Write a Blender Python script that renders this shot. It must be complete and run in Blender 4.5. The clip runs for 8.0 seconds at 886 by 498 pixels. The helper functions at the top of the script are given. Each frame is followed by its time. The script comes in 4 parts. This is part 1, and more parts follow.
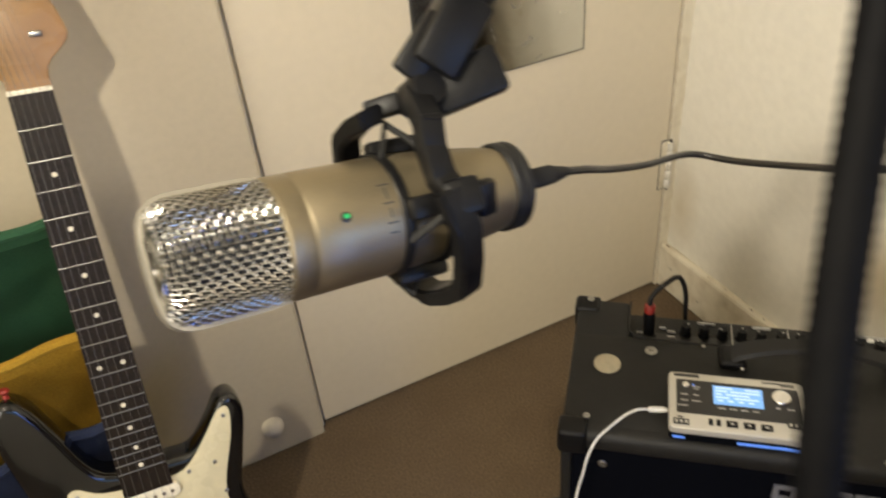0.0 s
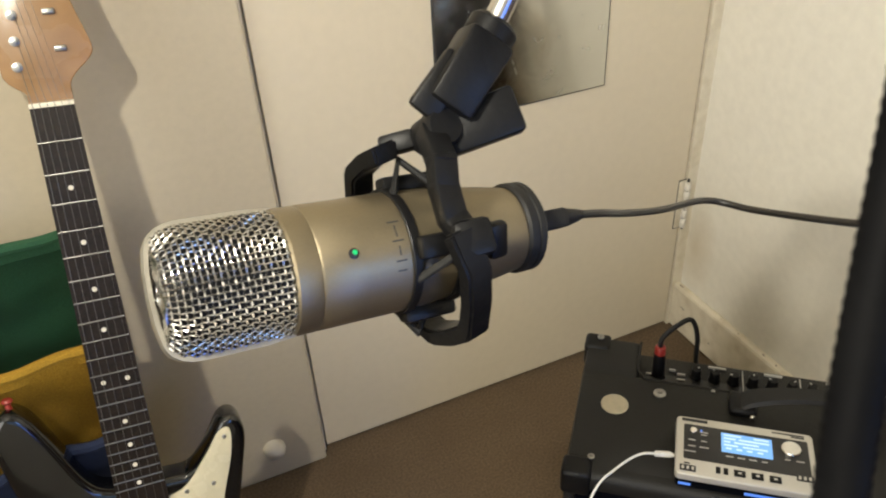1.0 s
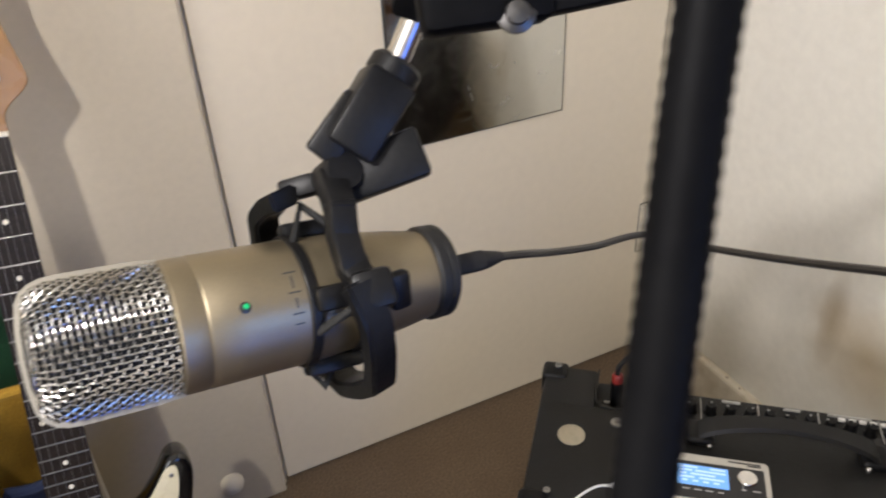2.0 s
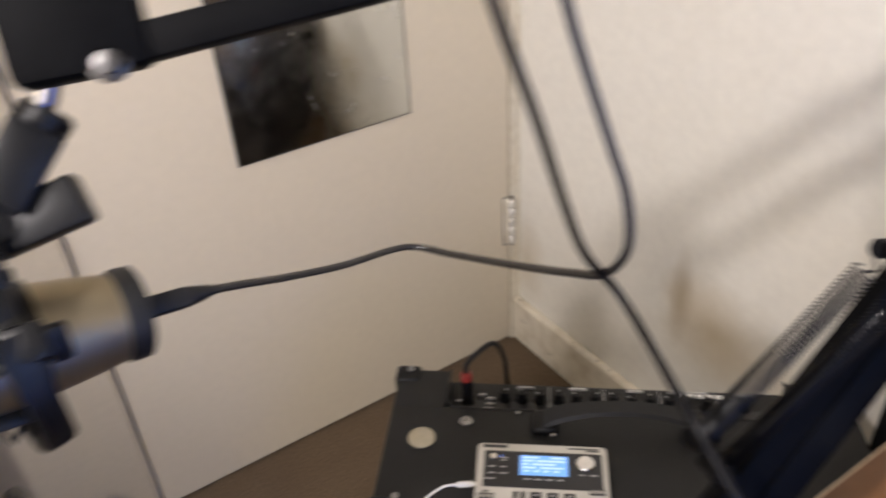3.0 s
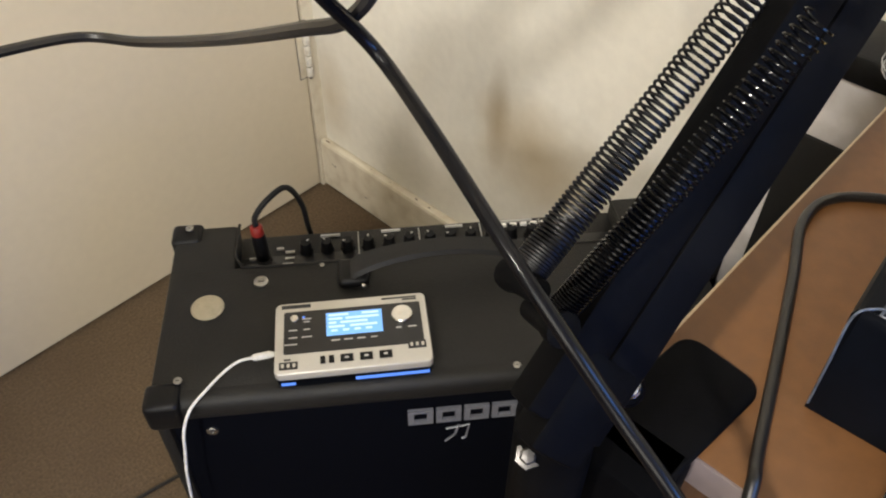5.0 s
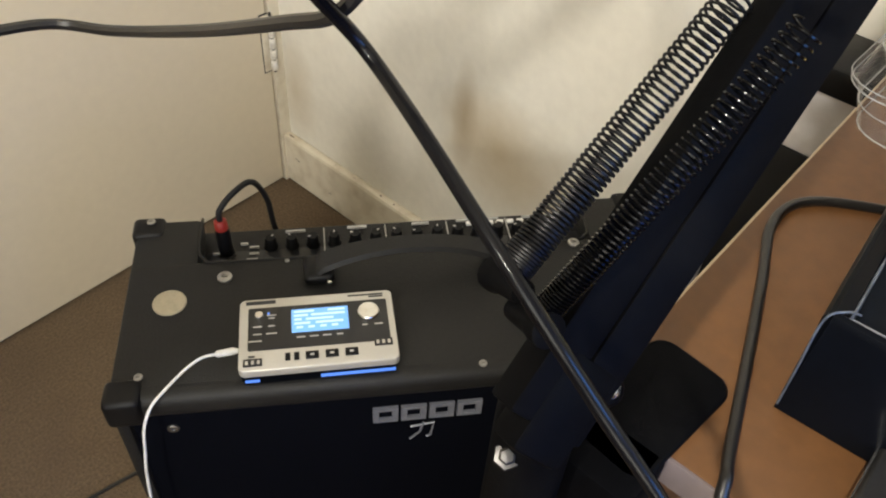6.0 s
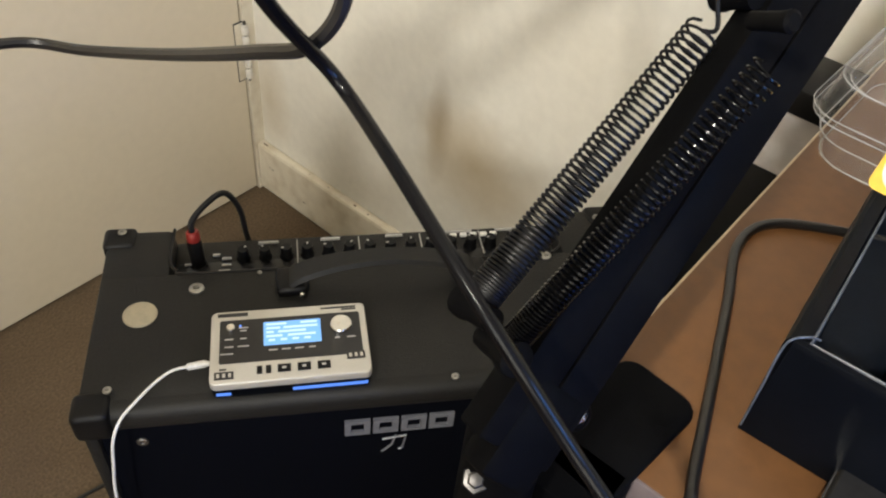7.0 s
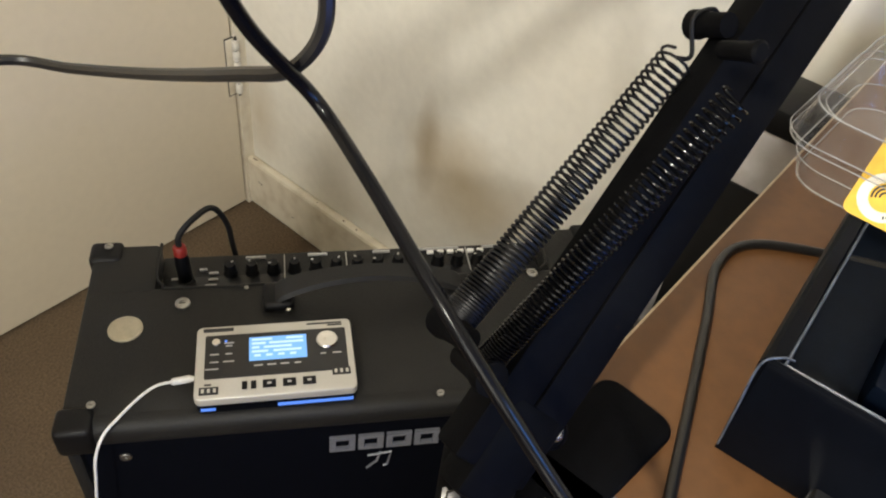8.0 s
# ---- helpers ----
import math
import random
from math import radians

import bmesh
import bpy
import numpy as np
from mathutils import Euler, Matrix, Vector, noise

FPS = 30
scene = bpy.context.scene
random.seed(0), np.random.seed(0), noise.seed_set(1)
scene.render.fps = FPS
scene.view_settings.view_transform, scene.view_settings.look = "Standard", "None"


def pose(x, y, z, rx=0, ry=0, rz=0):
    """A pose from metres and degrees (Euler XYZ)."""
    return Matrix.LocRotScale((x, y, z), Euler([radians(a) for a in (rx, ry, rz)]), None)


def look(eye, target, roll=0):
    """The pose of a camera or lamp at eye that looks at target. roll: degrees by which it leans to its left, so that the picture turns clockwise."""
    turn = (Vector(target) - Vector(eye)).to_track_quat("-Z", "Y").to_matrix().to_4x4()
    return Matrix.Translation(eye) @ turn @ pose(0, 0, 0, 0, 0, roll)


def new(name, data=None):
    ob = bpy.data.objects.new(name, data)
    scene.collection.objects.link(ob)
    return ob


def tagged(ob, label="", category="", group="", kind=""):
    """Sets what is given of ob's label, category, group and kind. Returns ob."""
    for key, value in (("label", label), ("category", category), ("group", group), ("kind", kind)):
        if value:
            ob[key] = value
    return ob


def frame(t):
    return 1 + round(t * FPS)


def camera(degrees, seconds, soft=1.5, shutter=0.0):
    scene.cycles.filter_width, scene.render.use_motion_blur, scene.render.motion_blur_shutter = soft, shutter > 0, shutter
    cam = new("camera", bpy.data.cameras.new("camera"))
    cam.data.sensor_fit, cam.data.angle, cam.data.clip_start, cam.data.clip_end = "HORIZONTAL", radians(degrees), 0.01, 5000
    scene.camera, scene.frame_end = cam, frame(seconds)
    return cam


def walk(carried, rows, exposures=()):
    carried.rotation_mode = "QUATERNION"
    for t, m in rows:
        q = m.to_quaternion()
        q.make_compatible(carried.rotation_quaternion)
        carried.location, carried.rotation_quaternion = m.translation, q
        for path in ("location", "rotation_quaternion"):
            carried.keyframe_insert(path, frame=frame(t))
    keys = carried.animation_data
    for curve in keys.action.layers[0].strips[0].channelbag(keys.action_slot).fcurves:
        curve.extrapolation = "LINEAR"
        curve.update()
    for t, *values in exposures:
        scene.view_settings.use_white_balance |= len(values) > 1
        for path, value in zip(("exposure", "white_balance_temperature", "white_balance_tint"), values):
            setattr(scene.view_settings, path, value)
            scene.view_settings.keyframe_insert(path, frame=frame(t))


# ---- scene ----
cam = camera(58.5, 8.0, 2.0, 0.75)
EXPOSURES = [(0.0, -0.13, 6550, 9), (0.6, -0.12, 6250, 8), (1.2, -0.16, 6050, 8), (2.3, -0.22, 5550, 19), (3.0, -0.17, 5680, 20), (3.5, -0.28, 5600, 20), (4.0, -0.05, 5720, 17), (4.5, 0.04, 5900, 14), (6.0, 0.05, 5900, 10), (8.0, -0.11, 5900, 10)]
PATH = [
    (0, (-0.058, -0.053, 1.161), (-0.508, 1.484, -0.038), -5.5),
    (0.2, (-0.071, -0.055, 1.159), (-0.535, 1.488, -0.019), -4.8),
    (0.5, (-0.074, -0.056, 1.164), (-0.557, 1.494, -0.004), -4.0),
    (0.8, (-0.064, -0.04, 1.158), (-0.544, 1.51, 0.018), -3.2),
    (1, (-0.058, -0.045, 1.163), (-0.546, 1.521, 0.018), -3.3),
    (1.2, (-0.053, -0.035, 1.16), (-0.535, 1.538, 0.023), -2.9),
    (2.3, (-0.02, -0.012, 1.163), (-0.407, 1.618, 0.071), -2.6),
    (2.5, (-0.005, -0.005, 1.154), (-0.335, 1.641, 0.069), -1.9),
    (3.0, (0.067, 0.006, 1.171), (-0.174, 1.645, 0.048), -3.6),
    (3.2, (0.09, 0.027, 1.17), (-0.048, 1.642, 0.065), -3.8),
    (3.4, (0.1, 0.045, 1.136), (0.046, 1.639, 0.019), -4.0),
    (3.5, (0.102, 0.059, 1.121), (0.11, 1.638, -0.1), -3.3),
    (3.7, (0.11, 0.078, 1.106), (0.172, 1.6, -0.222), -3.4),
    (4.0, (0.111, 0.093, 1.081), (0.198, 1.542, -0.295), -2.7),
    (4.2, (0.104, 0.1, 1.078), (0.21, 1.534, -0.328), -2.4),
    (4.5, (0.102, 0.111, 1.058), (0.227, 1.521, -0.35), -1.2),
    (6, (0.093, 0.119, 1.055), (0.369, 1.499, -0.366), 4.5),
    (6.5, (0.092, 0.12, 1.058), (0.401, 1.499, -0.356), 5.7),
    (7, (0.094, 0.121, 1.062), (0.435, 1.504, -0.343), 6.7),
    (7.5, (0.097, 0.123, 1.062), (0.456, 1.515, -0.328), 7.4),
    (8, (0.097, 0.119, 1.066), (0.464, 1.524, -0.309), 7.7),
]
walk(cam, [(t, look(eye, target, roll)) for t, eye, target, roll in PATH], EXPOSURES)

# ---- world and lights ----
world = bpy.data.worlds.new("world")
scene.world = world
world.use_nodes = True
wn = world.node_tree
sky = wn.nodes.new("ShaderNodeTexSky")
sky.sky_type, sky.sun_disc, sky.sun_elevation, sky.sun_rotation = "NISHITA", False, radians(20), radians(200)
wn.links.new(sky.outputs[0], wn.nodes["Background"].inputs[0])
wn.nodes["Background"].inputs[1].default_value = 0.1

# room frame: a runs along the door wall, b away from it, c up; the corner behind the amplifier is the origin
CORNER = Vector((0.008, 1.370, 0.0))
AU, BV = Vector((-0.76657, -0.64216, 0)), Vector((0.64216, -0.76657, 0))
ROOM = Matrix(((AU.x, BV.x, 0, CORNER.x), (AU.y, BV.y, 0, CORNER.y), (0, 0, 1, 0), (0, 0, 0, 1)))
ROOM_A, ROOM_B, ROOM_H = 3.0, 3.2, 2.35


def room(a, b, c=0.0):
    return ROOM @ Vector((a, b, c))


def lamp(name, place, target, power, size, colour):
    data = bpy.data.lights.new(name, "AREA")
    data.energy, data.size, data.color = power, size, colour
    ob = new(name, data)
    ob.matrix_world = look(place, target)
    return ob


bulb = bpy.data.lights.new("gooseneck_lamp_bulb", "POINT")
bulb.energy, bulb.shadow_soft_size, bulb.color = 41, 0.02, (1.0, 0.90, 0.72)
new("gooseneck_lamp_bulb", bulb).matrix_world = Matrix.Translation(room(1.24, 1.02, 1.46))
# soft fill added from the left; no west window is in view
lamp("west_soft_fill", room(2.98, 1.95, 1.50), room(0.0, 0.45, 0.60), 40, 1.8, (1.0, 0.94, 0.82))
# weak blue fill added from behind the camera; its window is unseen
lamp("south_blue_fill", room(0.9, 3.1, 1.45), room(0.7, 0.6, 0.7), 2.5, 1.0, (0.50, 0.68, 1.0))
lamp("computer_screen_light", room(0.75, 1.45, 0.74), (0.04, 0.42, 0.74), 0.9, 0.26, (0.08, 0.24, 1.0))
# second blue lamp added for the cable's highlight; no second screen stands here
lamp("cable_highlight_light", (0.458, -0.145, 1.05), (0.15, 0.24, 0.87), 1.3, 0.20, (0.13, 0.38, 1.0))

# ---- materials ----


def material(name, colour, rough=0.6, metal=0.0, vary=0.12, grain=200.0, bump=0.1, stain=None, stain_scale=3.0, stain_amount=0.3, coat=0.0, depth=0.001, spec=0.5):
    """Colour with fine grain and broad stains in object space, and relief from the grain."""
    m = bpy.data.materials.new(name)
    m.use_nodes = True
    t = m.node_tree
    shader = t.nodes["Principled BSDF"]
    shader.inputs["Roughness"].default_value, shader.inputs["Metallic"].default_value = rough, metal
    shader.inputs["Coat Weight"].default_value = coat
    shader.inputs["Specular IOR Level"].default_value = spec
    where = t.nodes.new("ShaderNodeTexCoord")
    fine, broad = t.nodes.new("ShaderNodeTexNoise"), t.nodes.new("ShaderNodeTexNoise")
    fine.inputs["Scale"].default_value, fine.inputs["Detail"].default_value = grain, 4
    broad.inputs["Scale"].default_value, broad.inputs["Detail"].default_value = stain_scale, 6
    for n in (fine, broad):
        t.links.new(where.outputs["Object"], n.inputs["Vector"])
    ramp = t.nodes.new("ShaderNodeValToRGB")
    lo = [c * (1 - vary) for c in colour]
    hi = [min(1, c * (1 + vary)) for c in colour]
    ramp.color_ramp.elements[0].position, ramp.color_ramp.elements[1].position = 0.3, 0.7
    ramp.color_ramp.elements[0].color, ramp.color_ramp.elements[1].color = (*lo, 1), (*hi, 1)
    t.links.new(fine.outputs["Fac"], ramp.inputs["Fac"])
    mix = t.nodes.new("ShaderNodeMix")
    mix.data_type = "RGBA"
    mask = t.nodes.new("ShaderNodeMapRange")
    mask.inputs["From Min"].default_value, mask.inputs["From Max"].default_value = 0.45, 0.75
    mask.inputs["To Max"].default_value = stain_amount
    t.links.new(broad.outputs["Fac"], mask.inputs["Value"])
    t.links.new(mask.outputs["Result"], mix.inputs["Factor"])
    t.links.new(ramp.outputs["Color"], mix.inputs["A"])
    mix.inputs["B"].default_value = (*(stain or [c * 0.7 for c in colour]), 1)
    t.links.new(mix.outputs["Result"], shader.inputs["Base Color"])
    rr = t.nodes.new("ShaderNodeMapRange")
    rr.inputs["To Min"].default_value, rr.inputs["To Max"].default_value = max(0.02, rough - 0.1), min(1, rough + 0.12)
    t.links.new(broad.outputs["Fac"], rr.inputs["Value"])
    t.links.new(rr.outputs["Result"], shader.inputs["Roughness"])
    if bump:
        relief = t.nodes.new("ShaderNodeBump")
        relief.inputs["Strength"].default_value, relief.inputs["Distance"].default_value = bump, depth
        t.links.new(fine.outputs["Fac"], relief.inputs["Height"])
        t.links.new(relief.outputs["Normal"], shader.inputs["Normal"])
    return m


def glow(name, colour, strength):
    m = bpy.data.materials.new(name)
    m.use_nodes = True
    s = m.node_tree.nodes["Principled BSDF"]
    s.inputs["Base Color"].default_value = (*[c * 0.3 for c in colour], 1)
    s.inputs["Emission Color"].default_value, s.inputs["Emission Strength"].default_value = (*colour, 1), strength
    return m


def clear(name, tint, gloss=0.5):
    """Thin clear plastic: see-through, with gloss at grazing angles."""
    m = bpy.data.materials.new(name)
    m.use_nodes = True
    t = m.node_tree
    t.nodes.remove(t.nodes["Principled BSDF"])
    see, shine, rim, mix = (t.nodes.new("ShaderNode" + k) for k in ("BsdfTransparent", "BsdfGlossy", "LayerWeight", "MixShader"))
    see.inputs["Color"].default_value = (*tint, 1)
    shine.inputs["Roughness"].default_value = 0.12
    rim.inputs["Blend"].default_value = 0.5
    curve, amount = t.nodes.new("ShaderNodeMath"), t.nodes.new("ShaderNodeMath")
    curve.operation, amount.operation = "POWER", "MULTIPLY_ADD"
    curve.inputs[1].default_value = 3.5
    amount.inputs[1].default_value, amount.inputs[2].default_value = gloss, gloss * 0.06
    t.links.new(rim.outputs["Facing"], curve.inputs[0])
    t.links.new(curve.outputs[0], amount.inputs[0])
    t.links.new(amount.outputs[0], mix.inputs[0])
    t.links.new(see.outputs[0], mix.inputs[1])
    t.links.new(shine.outputs[0], mix.inputs[2])
    t.links.new(mix.outputs[0], t.nodes["Material Output"].inputs["Surface"])
    return m


WALL = material("cream_wall_paint", (0.82, 0.79, 0.71), 0.65, vary=0.03, grain=60, bump=0.05, stain=(0.62, 0.53, 0.38), stain_scale=2.5, stain_amount=0.18)
# the door's cream with shade put in: darkened to dim this wall
CREAM = material("dimmed_cream_paint", (0.52, 0.455, 0.34), 0.6, vary=0.03, grain=90, bump=0.15, stain=(0.50, 0.43, 0.32), stain_scale=2.5, stain_amount=0.25)
DOOR = material("door_gloss_paint", (0.68, 0.605, 0.47), 0.42, vary=0.02, grain=60, bump=0.08, stain=(0.60, 0.52, 0.39), stain_scale=2.0, stain_amount=0.12)
TRIM = material("trim_gloss_paint", (0.76, 0.70, 0.57), 0.38, vary=0.03, grain=50, bump=0.1, stain=(0.42, 0.33, 0.20), stain_scale=32, stain_amount=0.42)


def stained_wall():
    """The wall paint with a yellow-brown damp patch of its own shape low on the wall."""
    m = WALL.copy()
    m.name = "cream_wall_paint_damp"
    t = m.node_tree
    shader = t.nodes["Principled BSDF"]
    old = shader.inputs["Base Color"].links[0].from_socket
    where = t.nodes.new("ShaderNodeTexCoord")
    rough_edge = t.nodes.new("ShaderNodeTexNoise")
    rough_edge.inputs["Scale"].default_value, rough_edge.inputs["Detail"].default_value = 9, 8
    t.links.new(where.outputs["Object"], rough_edge.inputs["Vector"])
    last = old
    for place, size, colour, most in (((WB, 0.50, 0.33), (0.3, 0.11, 0.10), (0.40, 0.28, 0.11, 1), 0.75), ((WB, 0.425, 0.36), (0.3, 0.022, 0.09), (0.33, 0.24, 0.12, 1), 0.6), ((WB, 0.03, 0.22), (0.3, 0.05, 0.10), (0.50, 0.40, 0.24, 1), 0.5)):
        shift = t.nodes.new("ShaderNodeVectorMath")
        shift.operation = "SUBTRACT"
        shift.inputs[1].default_value = place
        t.links.new(where.outputs["Object"], shift.inputs[0])
        shrink = t.nodes.new("ShaderNodeVectorMath")
        shrink.operation = "DIVIDE"
        shrink.inputs[1].default_value = size
        t.links.new(shift.outputs[0], shrink.inputs[0])
        far = t.nodes.new("ShaderNodeVectorMath")
        far.operation = "LENGTH"
        t.links.new(shrink.outputs[0], far.inputs[0])
        total = t.nodes.new("ShaderNodeMath")
        total.operation = "ADD"
        t.links.new(far.outputs["Value"], total.inputs[0])
        t.links.new(rough_edge.outputs["Fac"], total.inputs[1])
        fade = t.nodes.new("ShaderNodeMapRange")
        fade.inputs["From Min"].default_value, fade.inputs["From Max"].default_value = 0.5, 1.7
        fade.inputs["To Min"].default_value, fade.inputs["To Max"].default_value = most, 0.0
        t.links.new(total.outputs[0], fade.inputs["Value"])
        mix = t.nodes.new("ShaderNodeMix")
        mix.data_type = "RGBA"
        t.links.new(fade.outputs["Result"], mix.inputs["Factor"])
        t.links.new(last, mix.inputs["A"])
        mix.inputs["B"].default_value = colour
        last = mix.outputs["Result"]
    t.links.new(last, shader.inputs["Base Color"])
    return m


WB = -0.022
WALL_DAMP = stained_wall()
HINGEPAINT = material("chipped_white_paint", (0.80, 0.77, 0.70), 0.4, vary=0.05, grain=200, bump=0.2, stain=(0.25, 0.20, 0.14), stain_scale=90, stain_amount=0.6)
CEIL = material("ceiling_paint", (0.80, 0.78, 0.72), 0.8, vary=0.02, grain=60)
CARPET = material("brown_carpet", (0.115, 0.079, 0.045), 0.95, vary=0.3, grain=220, bump=0.8, stain=(0.085, 0.057, 0.033), stain_scale=9, stain_amount=0.5, depth=0.004)
TOLEX = material("black_tolex", (0.0100, 0.0098, 0.0094), 0.5, vary=0.3, grain=700, bump=0.5, stain=(0.016, 0.0155, 0.014), stain_scale=9, stain_amount=0.35, spec=0.3)
PLASTIC = material("black_plastic", (0.0045, 0.0045, 0.0050), 0.42, vary=0.2, grain=400, bump=0.15, stain=(0.010, 0.0098, 0.0095), stain_scale=25, stain_amount=0.25, spec=0.22)
RUBBER = material("black_rubber", (0.010, 0.010, 0.0102), 0.55, vary=0.2, grain=500, bump=0.2, spec=0.3)
CLOTH = material("black_grille_cloth", (0.0018, 0.0022, 0.0042), 0.75, vary=0.6, grain=1400, bump=0.5, spec=0.04)
PANEL = material("black_panel", (0.012, 0.012, 0.013), 0.3, vary=0.1, bump=0.02)
STEEL = material("bright_steel", (0.75, 0.74, 0.72), 0.22, 1.0, vary=0.08, grain=120, bump=0.05)
MESHWIRE = material("woven_steel_wire", (0.45, 0.44, 0.42), 0.24, 1.0, vary=0.1, grain=200, bump=0.03)
BADGE = material("pale_gold_badge", (0.46, 0.42, 0.32), 0.38, 0.6, vary=0.1, grain=160, bump=0.15, stain=(0.5, 0.44, 0.3), stain_scale=40)
CHAMPAGNE = material("champagne_satin", (0.25, 0.21, 0.14), 0.40, 0.85, vary=0.03, grain=900, bump=0.05, stain=(0.22, 0.185, 0.125), stain_scale=20, stain_amount=0.2)
SATIN = material("pale_satin_metal", (0.36, 0.335, 0.285), 0.4, 0.7, vary=0.03, grain=700, bump=0.05)
SILVER = material("silver_plastic", (0.54, 0.52, 0.47), 0.38, 0.35, vary=0.03, grain=600, bump=0.05)
MARK = material("pale_print", (0.42, 0.41, 0.39), 0.6, bump=0)
LOGO = material("silver_logo", (0.17, 0.175, 0.20), 0.4, 0.2, bump=0)
DARKPRINT = material("dark_print", (0.03, 0.03, 0.03), 0.6, bump=0)
MAPLE = material("varnished_maple", (0.29, 0.165, 0.07), 0.25, vary=0.12, grain=40, bump=0.05, stain=(0.22, 0.115, 0.045), stain_scale=9, stain_amount=0.5, coat=0.5)
ROSEWOOD = material("dark_rosewood", (0.015, 0.010, 0.007), 0.45, vary=0.5, grain=180, bump=0.2, spec=0.25)
GLOSSBLACK = material("gloss_black_lacquer", (0.004, 0.004, 0.0045), 0.08, vary=0.05, bump=0.0, coat=0.4)
PEARL = material("cream_pickguard", (0.64, 0.58, 0.40), 0.25, vary=0.05, grain=60, bump=0.02, stain=(0.45, 0.42, 0.30), stain_scale=25, stain_amount=0.4)
BONE = material("bone_white", (0.75, 0.70, 0.58), 0.35, bump=0.02)
PLUGRED = material("red_plastic", (0.27, 0.022, 0.014), 0.4, bump=0.02)
WHITEPLASTIC = material("white_plastic", (0.80, 0.79, 0.76), 0.35, bump=0.02)
DESKWOOD = material("orange_brown_laminate", (0.122, 0.053, 0.0150), 0.52, vary=0.12, grain=120, bump=0.08, stain=(0.095, 0.041, 0.012), stain_scale=8, stain_amount=0.5)
ENDSTRIP = material("grey_lilac_edge_band", (0.16, 0.13, 0.13), 0.5, vary=0.1, grain=90)
DESKEDGE = material("pale_desk_edge", (0.55, 0.44, 0.30), 0.5)
CARTON = material("black_card_box", (0.002, 0.0026, 0.0042), 0.36, vary=0.15, grain=150, bump=0.05, stain=(0.004, 0.0055, 0.009), stain_scale=12, spec=0.06)
CARTON_IN = material("navy_card_lining", (0.003, 0.006, 0.013), 0.4, vary=0.15, grain=150, bump=0.05, spec=0.10)
# worn card, with the rim's bluish highlight put into its colour
CARDEDGE = material("worn_sheen_card_edge", (0.06, 0.07, 0.09), 0.3, vary=0.6, grain=90, stain=(0.22, 0.26, 0.32), stain_scale=70, stain_amount=0.5)
YELLOW = material("yellow_label", (0.72, 0.44, 0.02), 0.5, bump=0.02)
GREENCLOTH = material("green_cloth", (0.016, 0.068, 0.031), 0.9, vary=0.2, grain=500, bump=0.5, stain=(0.02, 0.10, 0.04), stain_scale=6)
YELLOWCLOTH = material("yellow_cloth", (0.34, 0.195, 0.013), 0.9, vary=0.2, grain=500, bump=0.5, stain=(0.20, 0.10, 0.008), stain_scale=6)
BLUECLOTH = material("navy_cloth", (0.012, 0.020, 0.055), 0.9, vary=0.2, grain=500, bump=0.5)
GREYBOARD = material("grey_white_board", (0.62, 0.60, 0.60), 0.6, vary=0.05, grain=60, bump=0.1, stain=(0.40, 0.38, 0.36), stain_scale=22, stain_amount=0.7)
SCREEN = glow("blue_lcd", (0.26, 0.55, 1.0), 0.85)
SCREENTEXT = glow("white_lcd", (0.62, 0.80, 1.0), 1.0)
BLUELED = glow("blue_led", (0.14, 0.32, 1.0), 0.75)
GREENLED = glow("green_led", (0.02, 0.9, 0.25), 0.25)
CLEAR = clear("clear_plastic", (0.985, 0.985, 0.985), 0.5)
CLEAREDGE = material("milky_plastic_edge", (0.36, 0.36, 0.35), 0.15, vary=0.2, grain=60, bump=0.02)
MIRROR = bpy.data.materials.new("mirror_glass")
MIRROR.use_nodes = True
MIRROR.node_tree.nodes["Principled BSDF"].inputs["Metallic"].default_value = 1.0
MIRROR.node_tree.nodes["Principled BSDF"].inputs["Roughness"].default_value = 0.15
MIRROR.node_tree.nodes["Principled BSDF"].inputs["Base Color"].default_value = (0.72, 0.72, 0.68, 1)
smear, smear_range, smear_at = (MIRROR.node_tree.nodes.new("ShaderNode" + k) for k in ("TexNoise", "MapRange", "TexCoord"))
smear.inputs["Scale"].default_value, smear.inputs["Detail"].default_value, smear.inputs["Distortion"].default_value = 22, 8, 1.5
smear_range.inputs["From Min"].default_value, smear_range.inputs["From Max"].default_value = 0.35, 0.75
smear_range.inputs["To Min"].default_value, smear_range.inputs["To Max"].default_value = 0.07, 0.34
MIRROR.node_tree.links.new(smear_at.outputs["Object"], smear.inputs["Vector"])
MIRROR.node_tree.links.new(smear.outputs["Fac"], smear_range.inputs["Value"])
MIRROR.node_tree.links.new(smear_range.outputs["Result"], MIRROR.node_tree.nodes["Principled BSDF"].inputs["Roughness"])

ARMPAINT = material("matte_black_steel", (0.0022, 0.0022, 0.0026), 0.55, vary=0.2, grain=350, bump=0.12, stain=(0.009, 0.009, 0.009), stain_scale=30, stain_amount=0.3, spec=0.035)

# ---- mesh helpers ----


def thing(name, label, category, m=None, group="", kind=""):
    ob = new(name)
    ob.empty_display_size = 0.02
    if m is not None:
        ob.matrix_world = m
    return tagged(ob, label, category, group, kind)


def finish(name, bm, mat, smooth):
    me = bpy.data.meshes.new(name)
    bmesh.ops.recalc_face_normals(bm, faces=bm.faces)
    bm.to_mesh(me)
    bm.free()
    for mm in mat if isinstance(mat, (list, tuple)) else (mat,):
        me.materials.append(mm)
    if smooth:
        me.shade_smooth()
        me.set_sharp_from_angle(angle=radians(38))
    return me


def part(name, bm, mat, parent, label="", smooth=True):
    ob = new(name, finish(name, bm, mat, smooth))
    ob.parent = parent
    return tagged(ob, label)


